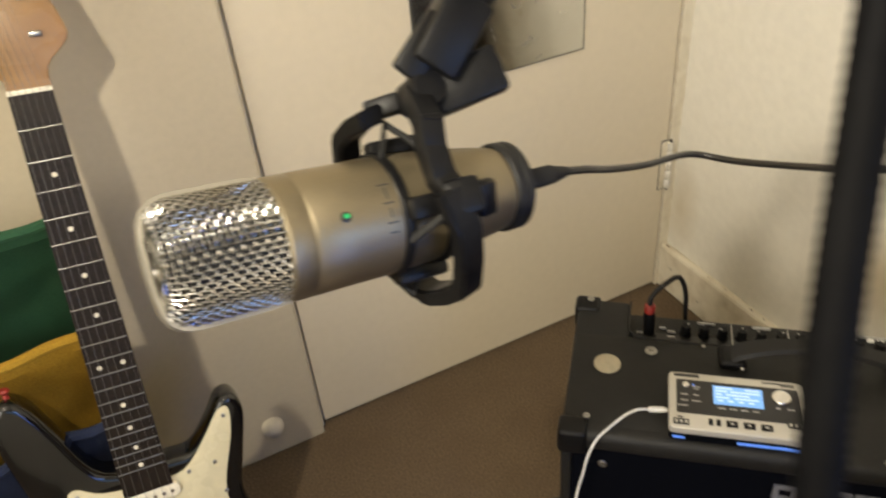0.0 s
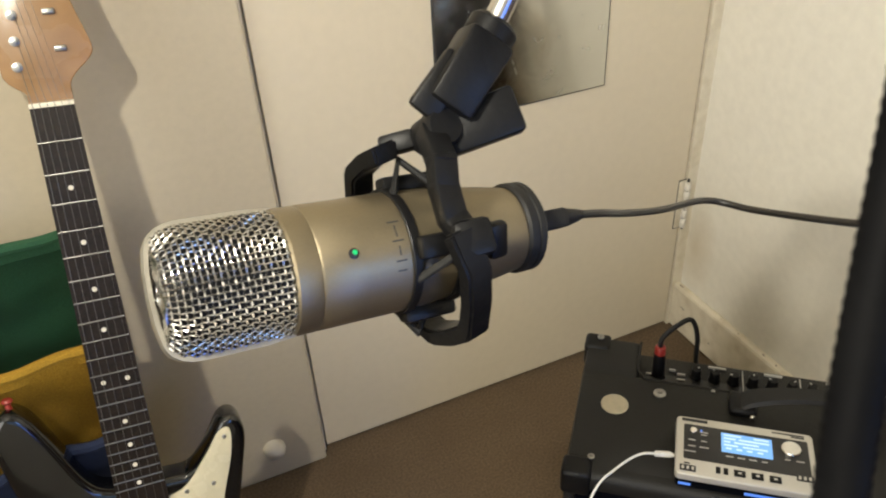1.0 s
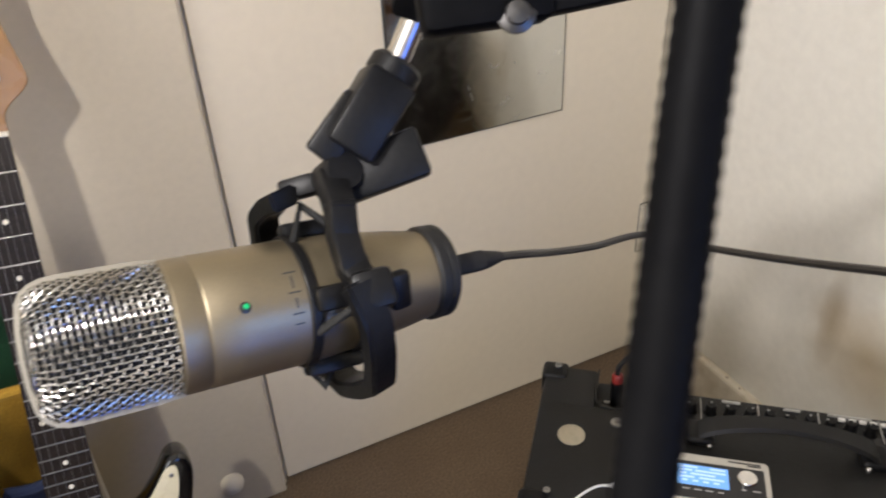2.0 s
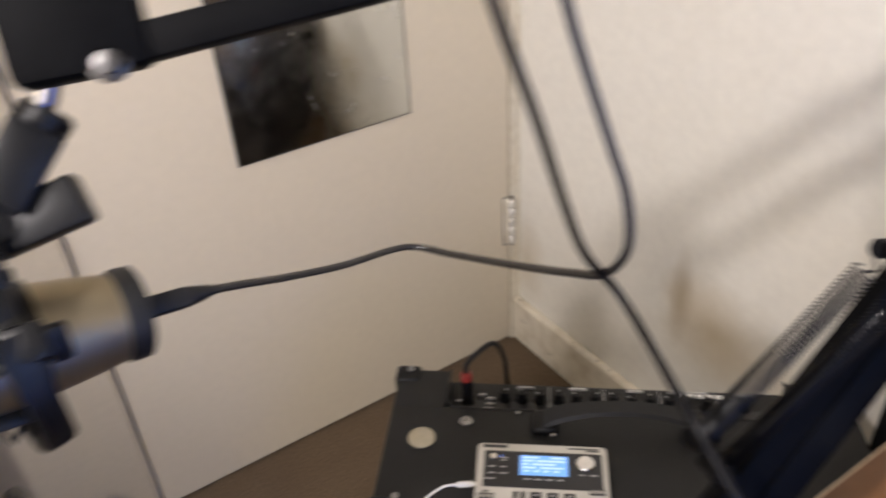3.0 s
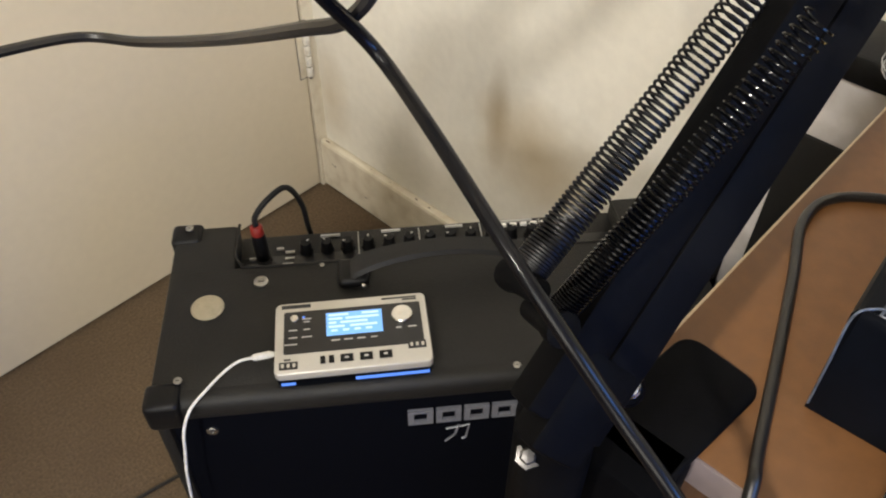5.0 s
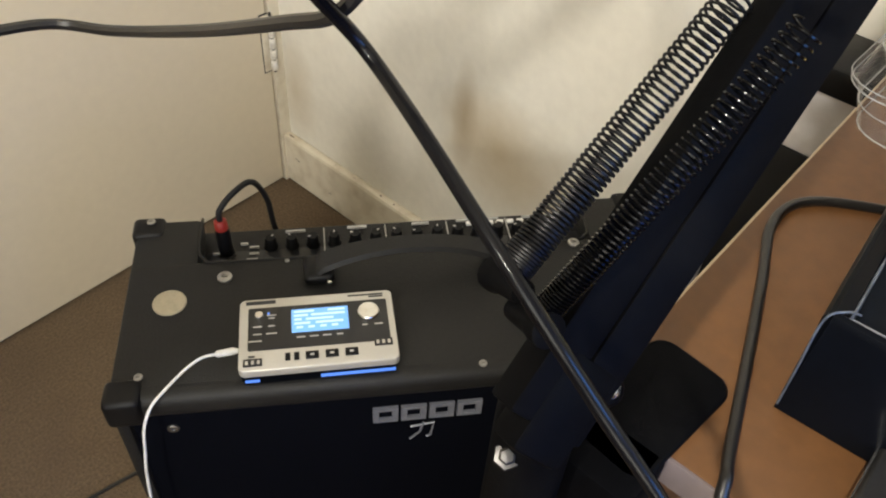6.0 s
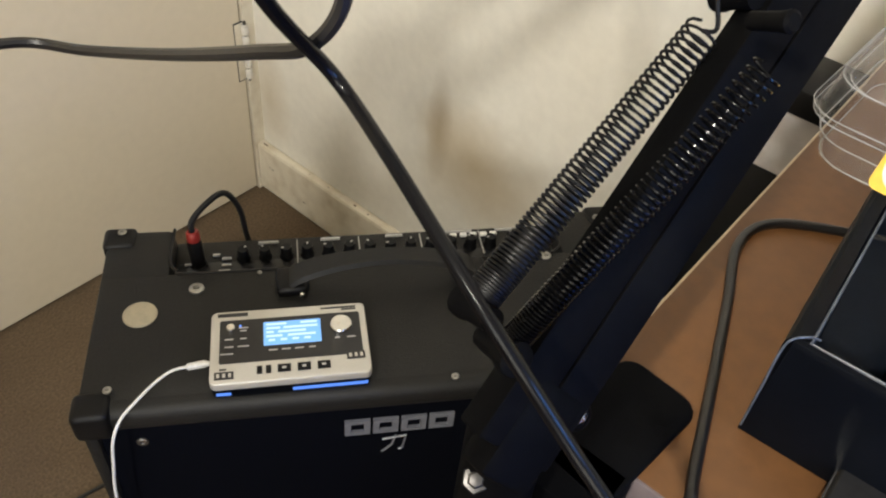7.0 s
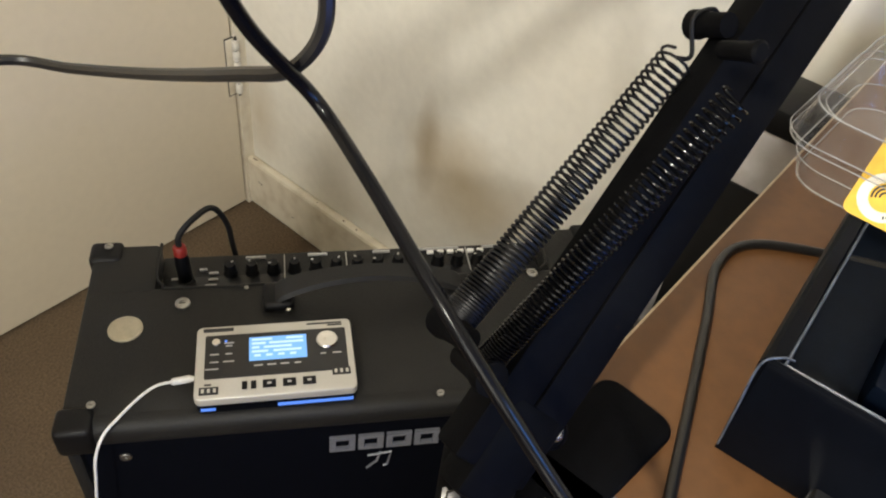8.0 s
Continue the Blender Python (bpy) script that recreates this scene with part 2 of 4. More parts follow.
def single(name, bm, mat, label, category, m=None, group="", kind="", smooth=True):
    ob = new(name, finish(name, bm, mat, smooth))
    if m is not None:
        ob.matrix_world = m
    return tagged(ob, label, category, group, kind)


def structure(name, bm, mat, label, category, m=None):
    return single(name, bm, mat, label, category, m, kind="structure", smooth=False)


def block(lo, hi, bevel=0.0, bm=None, m=None, segments=2):
    """A box from its lowest to its highest corner, with rounded edges."""
    out = bm or bmesh.new()
    b = bmesh.new()
    bmesh.ops.create_cube(b, size=1)
    size = [h - l for l, h in zip(lo, hi)]
    mid = [(h + l) / 2 for l, h in zip(lo, hi)]
    bmesh.ops.transform(b, matrix=Matrix.Translation(mid) @ Matrix.Diagonal((*size, 1)), verts=b.verts)
    if bevel:
        bmesh.ops.bevel(b, geom=b.edges[:], offset=min(bevel, min(size) * 0.45), segments=segments, affect="EDGES", profile=0.5)
    return absorb(out, b, m)


def absorb(out, b, m=None):
    if m is not None:
        bmesh.ops.transform(b, matrix=m, verts=b.verts)
    me = bpy.data.meshes.new("tmp")
    b.to_mesh(me)
    b.free()
    out.from_mesh(me)
    bpy.data.meshes.remove(me)
    return out


def lathe(profile, sides=32, bm=None, m=None, caps=True):
    """Turns (radius, z) pairs about z."""
    b = bmesh.new()
    rings = []
    for r, z in profile:
        rings.append([b.verts.new((r * math.cos(2 * math.pi * i / sides), r * math.sin(2 * math.pi * i / sides), z)) for i in range(sides)])
    for p, q in zip(rings, rings[1:]):
        for i in range(sides):
            b.faces.new((p[i], p[(i + 1) % sides], q[(i + 1) % sides], q[i]))
    if caps:
        b.faces.new(rings[0][::-1])
        b.faces.new(rings[-1])
    return absorb(bm or bmesh.new(), b, m)


def smooth_path(points, step=8, closed=False):
    """A Catmull-Rom line through the points."""
    pts = [Vector(p) for p in points]
    n = len(pts)
    out = []
    for i in range(n if closed else n - 1):
        if closed:
            p0, p1, p2, p3 = (pts[(i + k) % n] for k in (-1, 0, 1, 2))
        else:
            p0, p1, p2, p3 = pts[max(i - 1, 0)], pts[i], pts[i + 1], pts[min(i + 2, n - 1)]
        for k in range(step):
            t = k / step
            out.append(0.5 * (2 * p1 + (p2 - p0) * t + (2 * p0 - 5 * p1 + 4 * p2 - p3) * t * t + (3 * p1 - p0 - 3 * p2 + p3) * t ** 3))
    if not closed:
        out.append(pts[-1])
    return out


def tube(path, radius, sides=8, bm=None, closed=False, m=None):
    """A round tube along a line; radius is a number or one for each point."""
    b = bmesh.new()
    n = len(path)
    up = None
    rings = []
    for i, p in enumerate(path):
        nxt = path[(i + 1) % n] if closed or i < n - 1 else path[i]
        prv = path[i - 1] if closed or i > 0 else path[i]
        d = (nxt - prv).normalized()
        if up is None:
            up = d.orthogonal().normalized()
        up = (up - d * up.dot(d)).normalized()
        side = d.cross(up)
        r = radius[i] if isinstance(radius, (list, tuple)) else radius
        rings.append([b.verts.new(p + (up * math.cos(2 * math.pi * k / sides) + side * math.sin(2 * math.pi * k / sides)) * r) for k in range(sides)])
    for i in range(n if closed else n - 1):
        p, q = rings[i], rings[(i + 1) % n]
        for k in range(sides):
            b.faces.new((p[k], p[(k + 1) % sides], q[(k + 1) % sides], q[k]))
    if not closed:
        b.faces.new(rings[0][::-1])
        b.faces.new(rings[-1])
    return absorb(bm or bmesh.new(), b, m)


def slab(outline, z0, z1, bevel=0.0, bm=None, m=None, segments=3):
    """A plate of the given outline, with rounded rims."""
    b = bmesh.new()
    f = b.faces.new([b.verts.new((p[0], p[1], z0)) for p in outline])
    got = bmesh.ops.extrude_face_region(b, geom=[f])
    bmesh.ops.translate(b, vec=(0, 0, z1 - z0), verts=[v for v in got["geom"] if isinstance(v, bmesh.types.BMVert)])
    if bevel:
        rim = [e for e in b.edges if abs(e.verts[0].co.z - e.verts[1].co.z) < 1e-6]
        bmesh.ops.bevel(b, geom=rim, offset=bevel, segments=segments, affect="EDGES", profile=0.5)
    return absorb(bm or bmesh.new(), b, m)


def rounded(w, d, r, n=5):
    """Outline of a rounded rectangle about the origin."""
    out = []
    for cx, cy, a0 in ((w / 2 - r, d / 2 - r, 0), (-w / 2 + r, d / 2 - r, 90), (-w / 2 + r, -d / 2 + r, 180), (w / 2 - r, -d / 2 + r, 270)):
        for k in range(n + 1):
            a = radians(a0 + 90 * k / n)
            out.append((cx + r * math.cos(a), cy + r * math.sin(a)))
    return out


def axes(origin, x, y, z):
    return Matrix(((x.x, y.x, z.x, origin.x), (x.y, y.y, z.y, origin.y), (x.z, y.z, z.z, origin.z), (0, 0, 0, 1)))


def along(p, q, side=Vector((0, 0, 1))):
    """A frame at p whose z runs to q, and its length; x lies near side."""
    p, q = Vector(p), Vector(q)
    z = (q - p).normalized()
    x = (side - z * side.dot(z)).normalized()
    return axes(p, x, z.cross(x), z), (q - p).length


# ---- the room ----
T = 0.12
structure("floor", block((-T, -T, -0.1), (ROOM_A + T, ROOM_B + T, 0)), CARPET, "worn brown short-pile carpet floor", "floor", ROOM)
structure("ceiling", block((-T, -T, ROOM_H), (ROOM_A + T, ROOM_B + T, ROOM_H + 0.1)), CEIL, "plain white painted ceiling", "ceiling", ROOM)
structure("wall_east", block((WB - T, -T, 0), (WB, ROOM_B + T, ROOM_H)), WALL_DAMP, "cream painted wall with a mould stain low down", "wall", ROOM)
# opening added to go with the west fill; the window is unseen
wall_w = block((ROOM_A, -T, 0), (ROOM_A + T, 1.35, ROOM_H))
block((ROOM_A, 2.55, 0), (ROOM_A + T, ROOM_B + T, ROOM_H), bm=wall_w)
block((ROOM_A, 1.35, 0), (ROOM_A + T, 2.55, 0.85), bm=wall_w)
block((ROOM_A, 1.35, 2.05), (ROOM_A + T, 2.55, ROOM_H), bm=wall_w)
structure("wall_west", wall_w, WALL, "plain cream painted wall with an assumed, unseen window opening", "wall", ROOM)
DOOR_W = 0.786
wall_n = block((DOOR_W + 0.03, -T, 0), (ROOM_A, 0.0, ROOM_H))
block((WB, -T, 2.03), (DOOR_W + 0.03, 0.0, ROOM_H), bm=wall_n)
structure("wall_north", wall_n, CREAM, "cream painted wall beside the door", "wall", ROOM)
# the wall behind the camera gets an assumed window opening, never in view
wall_s = block((WB, ROOM_B, 0), (0.3, ROOM_B + T, ROOM_H))
block((1.5, ROOM_B, 0), (ROOM_A, ROOM_B + T, ROOM_H), bm=wall_s)
block((0.3, ROOM_B, 0), (1.5, ROOM_B + T, 0.9), bm=wall_s)
block((0.3, ROOM_B, 2.0), (1.5, ROOM_B + T, ROOM_H), bm=wall_s)
structure("wall_south", wall_s, WALL, "cream painted wall with an assumed, unseen window opening", "wall", ROOM)

door = structure("door_1", block((0.004, -0.036, 0.006), (DOOR_W, 0.0, 2.02), 0.002), DOOR, "closed flat cream-painted door with a mirror on it", "door", ROOM)
fr = block((DOOR_W + 0.003, -0.10, 0), (DOOR_W + 0.03, 0.004, 2.03))
block((WB, -0.10, 0), (0.001, 0.004, 2.03), bm=fr)
structure("door_frame", fr, TRIM, "cream gloss-painted door frame", "door frame", ROOM)
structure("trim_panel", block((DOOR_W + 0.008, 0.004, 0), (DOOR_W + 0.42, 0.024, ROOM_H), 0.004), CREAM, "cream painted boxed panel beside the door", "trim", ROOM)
skirt = structure("baseboard_east", block((WB, 0.0, 0), (WB + 0.018, ROOM_B, 0.112), 0.007), TRIM, "scuffed cream gloss skirting board", "baseboard", ROOM)
structure("baseboard_north", block((DOOR_W + 0.422, 0.0, 0), (ROOM_A, 0.018, 0.098), 0.006), TRIM, "cream gloss skirting board", "baseboard", ROOM)

GRIME = material("brown_chip_grime", (0.20, 0.15, 0.095), 0.8, vary=0.4, grain=400, bump=0.2)
chips = random.Random(11)
for k in range(12):
    cb = 0.012 + 0.42 * chips.random() ** 1.6
    size = chips.uniform(0.0008, 0.0026)
    rim = [(size * chips.uniform(0.5, 1.3) * chips.choice((1.0, 2.2)) * math.cos(a), size * chips.uniform(0.4, 0.9) * math.sin(a)) for a in [2 * math.pi * q / 9 for q in range(9)]]
    top = chips.random() < 0.6
    place = Matrix.Translation((WB + 0.0112, cb, 0.1121)) @ Matrix.Rotation(radians(90), 4, "Z") if top else Matrix.Translation((WB + 0.0181, cb, chips.uniform(0.01, 0.10))) @ Matrix.Rotation(radians(90), 4, "Z") @ Matrix.Rotation(radians(90), 4, "X")
    part("paint_chip", slab(rim, 0.0, 0.0004, m=place), GRIME, skirt)

mirror = thing("mirror", "plain unframed rectangular mirror fixed to the door", "mirror", ROOM)
part("glass", block((0.215, 0.001, 0.613), (0.520, 0.005, 1.35), 0.001), MIRROR, mirror)
part("backing", block((0.213, 0.0003, 0.611), (0.522, 0.0035, 1.352)), DARKPRINT, mirror, "dark mirror edge")

# ---- guitar amplifier ----
AX0, AX1, AY0, AY1, AZ = -0.115, 0.452, 0.545, 0.782, 0.445
amp = thing("guitar_amplifier", "black tolex combo guitar amplifier standing on the carpet", "amplifier", pose((AX0 + AX1) / 2, (AY0 + AY1) / 2, 0))
AW, AD = (AX1 - AX0), (AY1 - AY0)


def amp_xy(x, y):
    return x - (AX0 + AX1) / 2, y - (AY0 + AY1) / 2


px0, py0 = amp_xy(-0.046, 0.716)
px1, _ = amp_xy(0.378, 0.78)
cab = block((-AW / 2, -AD / 2 + 0.012, 0.02), (AW / 2, py0, AZ), 0.006)
part("cabinet", cab, TOLEX, amp)
part("panel_cheek", block((-AW / 2, py0 - 0.01, 0.02), (px0, AD / 2, AZ - 0.0004), 0.006), TOLEX, amp)
part("panel_cheek", block((px1, py0 - 0.01, 0.02), (AW / 2, AD / 2, AZ - 0.0004), 0.006), TOLEX, amp)
part("back_board", block((px0 - 0.004, py0 - 0.01, 0.02), (px1 + 0.004, AD / 2, AZ - 0.022), 0.003), TOLEX, amp)
part("front_rim", block((-AW / 2 + 0.004, -AD / 2, AZ - 0.030), (AW / 2 - 0.004, -AD / 2 + 0.03, AZ - 0.0005), 0.010, segments=3), TOLEX, amp)
part("grille", block((-AW / 2 + 0.012, -AD / 2 + 0.006, 0.03), (AW / 2 - 0.012, -AD / 2 + 0.02, AZ - 0.028), 0.003), CLOTH, amp, "black woven grille cloth")
for sx in (-1, 1):
    part("side_rim", block((min(sx * AW / 2, sx * (AW / 2 - 0.014)), -AD / 2, 0.03), (max(sx * AW / 2, sx * (AW / 2 - 0.014)), -AD / 2 + 0.03, AZ - 0.02), 0.006), TOLEX, amp)
# control panel, leaning a little to the back
part("control_panel", block((px0 + 0.002, py0 + 0.001, AZ - 0.030), (px1 - 0.002, AD / 2 - 0.002, AZ - 0.018), 0.002, m=Matrix.Translation((0, py0, AZ - 0.02)) @ Matrix.Rotation(radians(-7), 4, "X") @ Matrix.Translation((0, -py0, -AZ + 0.02))), PANEL, amp, "recessed black control panel")
rim = [Vector((*amp_xy(x, y), AZ - 0.0005)) for x, y in ((-0.046, 0.781), (-0.047, 0.735), (-0.040, 0.719), (-0.02, 0.713), (0.15, 0.713), (0.34, 0.713), (0.372, 0.719), (0.379, 0.735), (0.378, 0.781))]
part("panel_trim", tube(smooth_path(rim, 5), 0.0017, 6), TOLEX, amp, "raised black moulding round the panel")
KY, KZ = 0.752, AZ - 0.022
knob_me = None
for k in range(14):
    kx = 0.026 + 0.0232 * k
    if knob_me is None:
        kb = lathe([(0.0075, 0), (0.0078, 0.002), (0.0066, 0.004), (0.0060, 0.0135), (0.0052, 0.0150)], 18)
        block((-0.0006, 0.001, 0.0148), (0.0006, 0.0055, 0.0154), bm=kb)
        knob_me = finish("knob", kb, PLASTIC, True)
    ob = new("knob", knob_me)
    ob.parent = amp
    ob.matrix_local = Matrix.Translation((*amp_xy(kx, KY), KZ)) @ Matrix.Rotation(radians(-40 + 37 * (k * 7 % 5)), 4, "Z")
    pb = block((-0.0008, 0.0025, 0.0151), (0.0008, 0.0055, 0.0158))
    pl = part("pointer", pb, MARK, ob)
# printed captions on the panel
for x, w, y in ((0.053, 0.022, 0.774), (0.122, 0.022, 0.775), (0.195, 0.020, 0.775), (0.262, 0.05, 0.776), (0.33, 0.03, 0.776), (0.008, 0.010, 0.752), (0.008, 0.010, 0.742), (0.006, 0.012, 0.733), (-0.030, 0.012, 0.745), (-0.003, 0.008, 0.758)):
    part("caption_bar", block((*amp_xy(x - w / 2, y - 0.0012), KZ - 0.001), (*amp_xy(x + w / 2, y + 0.0012), KZ + 0.0028)), MARK, amp)
for x in (0.0845, 0.154, 0.225, 0.295):
    part("divider_bar", block((*amp_xy(x - 0.0005, 0.738), KZ - 0.002), (*amp_xy(x + 0.0005, 0.776), KZ + 0.0026)), MARK, amp)
for k in range(6):
    part("push_button", block((*amp_xy(0.248 + k * 0.012, 0.767), KZ), (*amp_xy(0.256 + k * 0.012, 0.772), KZ + 0.004), 0.001), WHITEPLASTIC, amp)
# moulded corner guards
for sx in (-1, 1):
    for sy in (-1, 1):
        g = block((-0.004, -0.004, -0.034), (0.030, 0.026, 0.003), 0.006, segments=3)
        m = Matrix.Translation((sx * AW / 2, sy * AD / 2, AZ)) @ Matrix.Diagonal((-sx, -sy, 1, 1))
        bmesh.ops.transform(g, matrix=m, verts=g.verts)
        part("corner_guard", g, PLASTIC, amp, "moulded black plastic corner guard")
SCREWSTEEL = material("dull_screw_steel", (0.36, 0.355, 0.34), 0.34, 1.0, vary=0.15, grain=300, bump=0.1)
SCREW = [(0.0001, 0.0003), (0.002, 0.0003), (0.0022, 0.0012), (0.0042, 0.0012), (0.0050, 0.0006), (0.0052, -0.001)]


def put_screw(parent, place, size=1.0, turn=Matrix.Identity(4), name="screw"):
    b = lathe([(r * size, h * size) for r, h in SCREW][::-1], 16)
    ob = part(name, b, SCREWSTEEL, parent)
    part("cross_slot", block((-0.0022 * size, -0.0004 * size, 0.0002 * size), (0.0022 * size, 0.0004 * size, 0.0005 * size)), DARKPRINT, ob)
    ob.matrix_local = Matrix.Translation(place) @ turn
    return ob


for x, y, z, s in ((-0.099, 0.775, AZ + 0.0052, 0.9), (-0.088, 0.569, AZ + 0.0052, 0.8), (0.432, 0.762, AZ + 0.0052, 0.9), (0.432, 0.569, AZ + 0.0052, 0.8), (-0.018, 0.690, AZ + 0.001, 1.5), (0.357, 0.708, AZ + 0.001, 1.3), (0.228, 0.556, AZ + 0.001, 0.8), (0.045, 0.708, AZ + 0.001, 0.5), (0.25, 0.706, AZ + 0.001, 0.9)):
    put_screw(amp, (*amp_xy(x, y), z), s)
for x in (-0.066, 0.40):
    put_screw(amp, (*amp_xy(x, AY0 + 0.005), 0.391), 1.1, Matrix.Rotation(radians(90), 4, "X"))
part("badge", lathe([(0.0165, 0), (0.0165, 0.0012), (0.0150, 0.0020), (0.0148, 0.0016), (0.0001, 0.0016)], 40, m=Matrix.Translation((*amp_xy(-0.070, 0.660), AZ))), BADGE, amp, "round pale gold metal badge")
# strap handle with end brackets
hx0, hx1, hy = *(amp_xy(x, 0)[0] for x in (0.074, 0.272)), amp_xy(0, 0.688)[1]
strap = bmesh.new()
n = 24
rows = []
for i in range(n + 1):
    t = i / n
    x = hx0 + (hx1 - hx0) * t
    z = AZ + 0.006 + 0.028 * math.sin(math.pi * t) ** 0.6
    half = 0.0115 + 0.004 * (1 - math.sin(math.pi * t))
    rows.append([strap.verts.new((x, hy + sy * half, z + dz)) for sy, dz in ((-1, 0), (-0.8, 0.005), (0.8, 0.005), (1, 0), (0.8, -0.002), (-0.8, -0.002))])
for p, q in zip(rows, rows[1:]):
    for k in range(6):
        strap.faces.new((p[k], p[(k + 1) % 6], q[(k + 1) % 6], q[k]))
strap.faces.new(rows[0])
strap.faces.new(rows[-1][::-1])
part("handle", strap, RUBBER, amp, "arched black rubber strap handle")
for x in (hx0 + 0.004, hx1 - 0.004):
    part("handle_bracket", block((x - 0.016, hy - 0.018, AZ - 0.001), (x + 0.016, hy + 0.018, AZ + 0.012), 0.006, segments=3), PLASTIC, amp, "black plastic handle end bracket")
for x in (0.088, 0.258):
    part("handle_pin", lathe([(0.0035, 0), (0.0035, 0.004), (0.002, 0.006), (0.0002, 0.0064)], 12, m=Matrix.Translation((*amp_xy(x, 0.667), AZ + 0.004))), STEEL, amp, "bright steel handle pin")
# raised emblem: plain shapes in place of the maker's mark
ly = -AD / 2 + 0.0055
for k in range(4):
    x0 = amp_xy(0.122, 0)[0] + k * 0.0280
    e = block((x0, ly - 0.003, 0.372), (x0 + 0.0250, ly + 0.001, 0.3765))
    block((x0, ly - 0.003, 0.3905), (x0 + 0.0250, ly + 0.001, 0.395), bm=e)
    block((x0, ly - 0.003, 0.3765), (x0 + 0.006, ly + 0.001, 0.3905), bm=e)
    block((x0 + 0.019, ly - 0.003, 0.3765), (x0 + 0.0250, ly + 0.001, 0.3905), bm=e)
    part("emblem_block", e, LOGO, amp, "raised silver emblem block")
e = tube([Vector((amp_xy(x, 0)[0], ly - 0.001, z)) for x, z in ((0.160, 0.357), (0.184, 0.361), (0.181, 0.338), (0.177, 0.336))], 0.0013, 6)
tube([Vector((amp_xy(x, 0)[0], ly - 0.001, z)) for x, z in ((0.173, 0.362), (0.170, 0.346), (0.160, 0.334))], 0.0013, 6, bm=e)
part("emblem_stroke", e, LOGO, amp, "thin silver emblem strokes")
for sx in (-1, 1):
    for sy in (-1, 1):
        part("foot", lathe([(0.018, 0), (0.020, 0.004), (0.020, 0.021)], 20, m=Matrix.Translation((sx * (AW / 2 - 0.05), sy * (AD / 2 - 0.05), 0))), RUBBER, amp)

# ---- jack plug and lead in the amplifier ----
jack = thing("instrument_lead", "black instrument lead with a red-ringed jack plug in the amplifier", "cable")
jb = Vector((-0.021, 0.745, 0.425))
jd = Vector((-0.03, 0.06, 1)).normalized()
jm = axes(jb, jd.orthogonal().normalized(), jd.cross(jd.orthogonal().normalized()), jd)
part("plug_barrel", lathe([(0.0075, -0.004), (0.0078, 0.002), (0.0078, 0.030), (0.0066, 0.036)], 20, m=jm), PLASTIC, jack)
part("plug_ring", lathe([(0.0070, 0.0355), (0.0072, 0.037), (0.0068, 0.0455), (0.0055, 0.047)], 20, m=jm), PLUGRED, jack, "red plastic ring")
part("plug_nut", lathe([(0.0105, -0.006), (0.0105, -0.001), (0.009, 0.0005)], 6, m=jm), PLASTIC, jack)
jt = jb + jd * 0.046
part("lead", tube(smooth_path([jb + jd * 0.044, jt + Vector((0.001, 0.003, 0.012)), (-0.006, 0.762, 0.4965), (0.012, 0.783, 0.4925), (0.024, 0.796, 0.455), (0.029, 0.802, 0.40), (0.05, 0.825, 0.25), (0.06, 0.86, 0.08), (0.09, 0.90, 0.006), (0.2, 0.93, 0.006)], 8), 0.0033, 8), RUBBER, jack)

# ---- pocket recorder on the amplifier ----
RX0, RX1, RY0, RY1 = 0.002, 0.148, 0.5535, 0.6385
rec = thing("digital_recorder", "silver pocket digital recorder with a lit blue screen on the amplifier", "recorder", pose((RX0 + RX1) / 2, (RY0 + RY1) / 2, AZ, 0, 0, 0.6))
RW, RD, RZ = RX1 - RX0, RY1 - RY0, 0.022
part("base", slab(rounded(RW - 0.002, RD - 0.002, 0.006), 0.0005, 0.013, 0.001), CARTON, rec, "dark lower shell")
part("top_shell", slab(rounded(RW, RD, 0.006), 0.012, RZ, 0.0015), SILVER, rec, "silver upper shell")
part("fascia", slab(rounded(RW * 0.90, RD * 0.60, 0.002), RZ - 0.0005, RZ + 0.0006, 0.0002, m=Matrix.Translation((0.001, RD * 0.06, 0))), PANEL, rec, "gloss black fascia")


def rec_xy(x, y):
    return x - (RX0 + RX1) / 2, y - (RY0 + RY1) / 2


def rec_block(name, x0, y0, x1, y1, z0, z1, mat, label="", bevel=0.0003):
    a, b = rec_xy(x0, y0), rec_xy(x1, y1)
    return part(name, block((*a, RZ + z0), (*b, RZ + z1), bevel), mat, rec, label)


scr = rec_block("screen", 0.0505, 0.593, 0.1040, 0.621, 0.0003, 0.0011, SCREEN, "lit blue liquid crystal screen")
for row, spans in enumerate((((0.053, 0.072), (0.085, 0.101)), ((0.053, 0.066), (0.069, 0.101)), ((0.053, 0.060), (0.064, 0.090)), ((0.053, 0.068), (0.073, 0.099)), ((0.055, 0.061), (0.066, 0.072), (0.077, 0.083), (0.088, 0.094)))):
    for x0, x1 in spans:
        a, b = rec_xy(x0, 0.6165 - row * 0.0048), rec_xy(x1, 0.6190 - row * 0.0048)
        part("text_bar", block((*a, RZ + 0.0010), (*b, RZ + 0.0014)), SCREENTEXT, scr)
part("dial", lathe([(0.0105, 0), (0.0105, 0.003), (0.0095, 0.0042), (0.0035, 0.0040), (0.0001, 0.0046)], 32, m=Matrix.Translation((*rec_xy(0.1235, 0.611), RZ))), STEEL, rec, "brushed silver data dial")
part("level_knob", lathe([(0.0042, 0), (0.0042, 0.003), (0.0036, 0.0042), (0.0001, 0.0044)], 20, m=Matrix.Translation((*rec_xy(0.0205, 0.616), RZ))), STEEL, rec, "small silver knob")
part("power_light", lathe([(0.0012, 0), (0.0012, 0.0016), (0.0002, 0.002)], 10, m=Matrix.Translation((*rec_xy(0.0292, 0.6185), RZ))), BLUELED, rec, "tiny blue light")
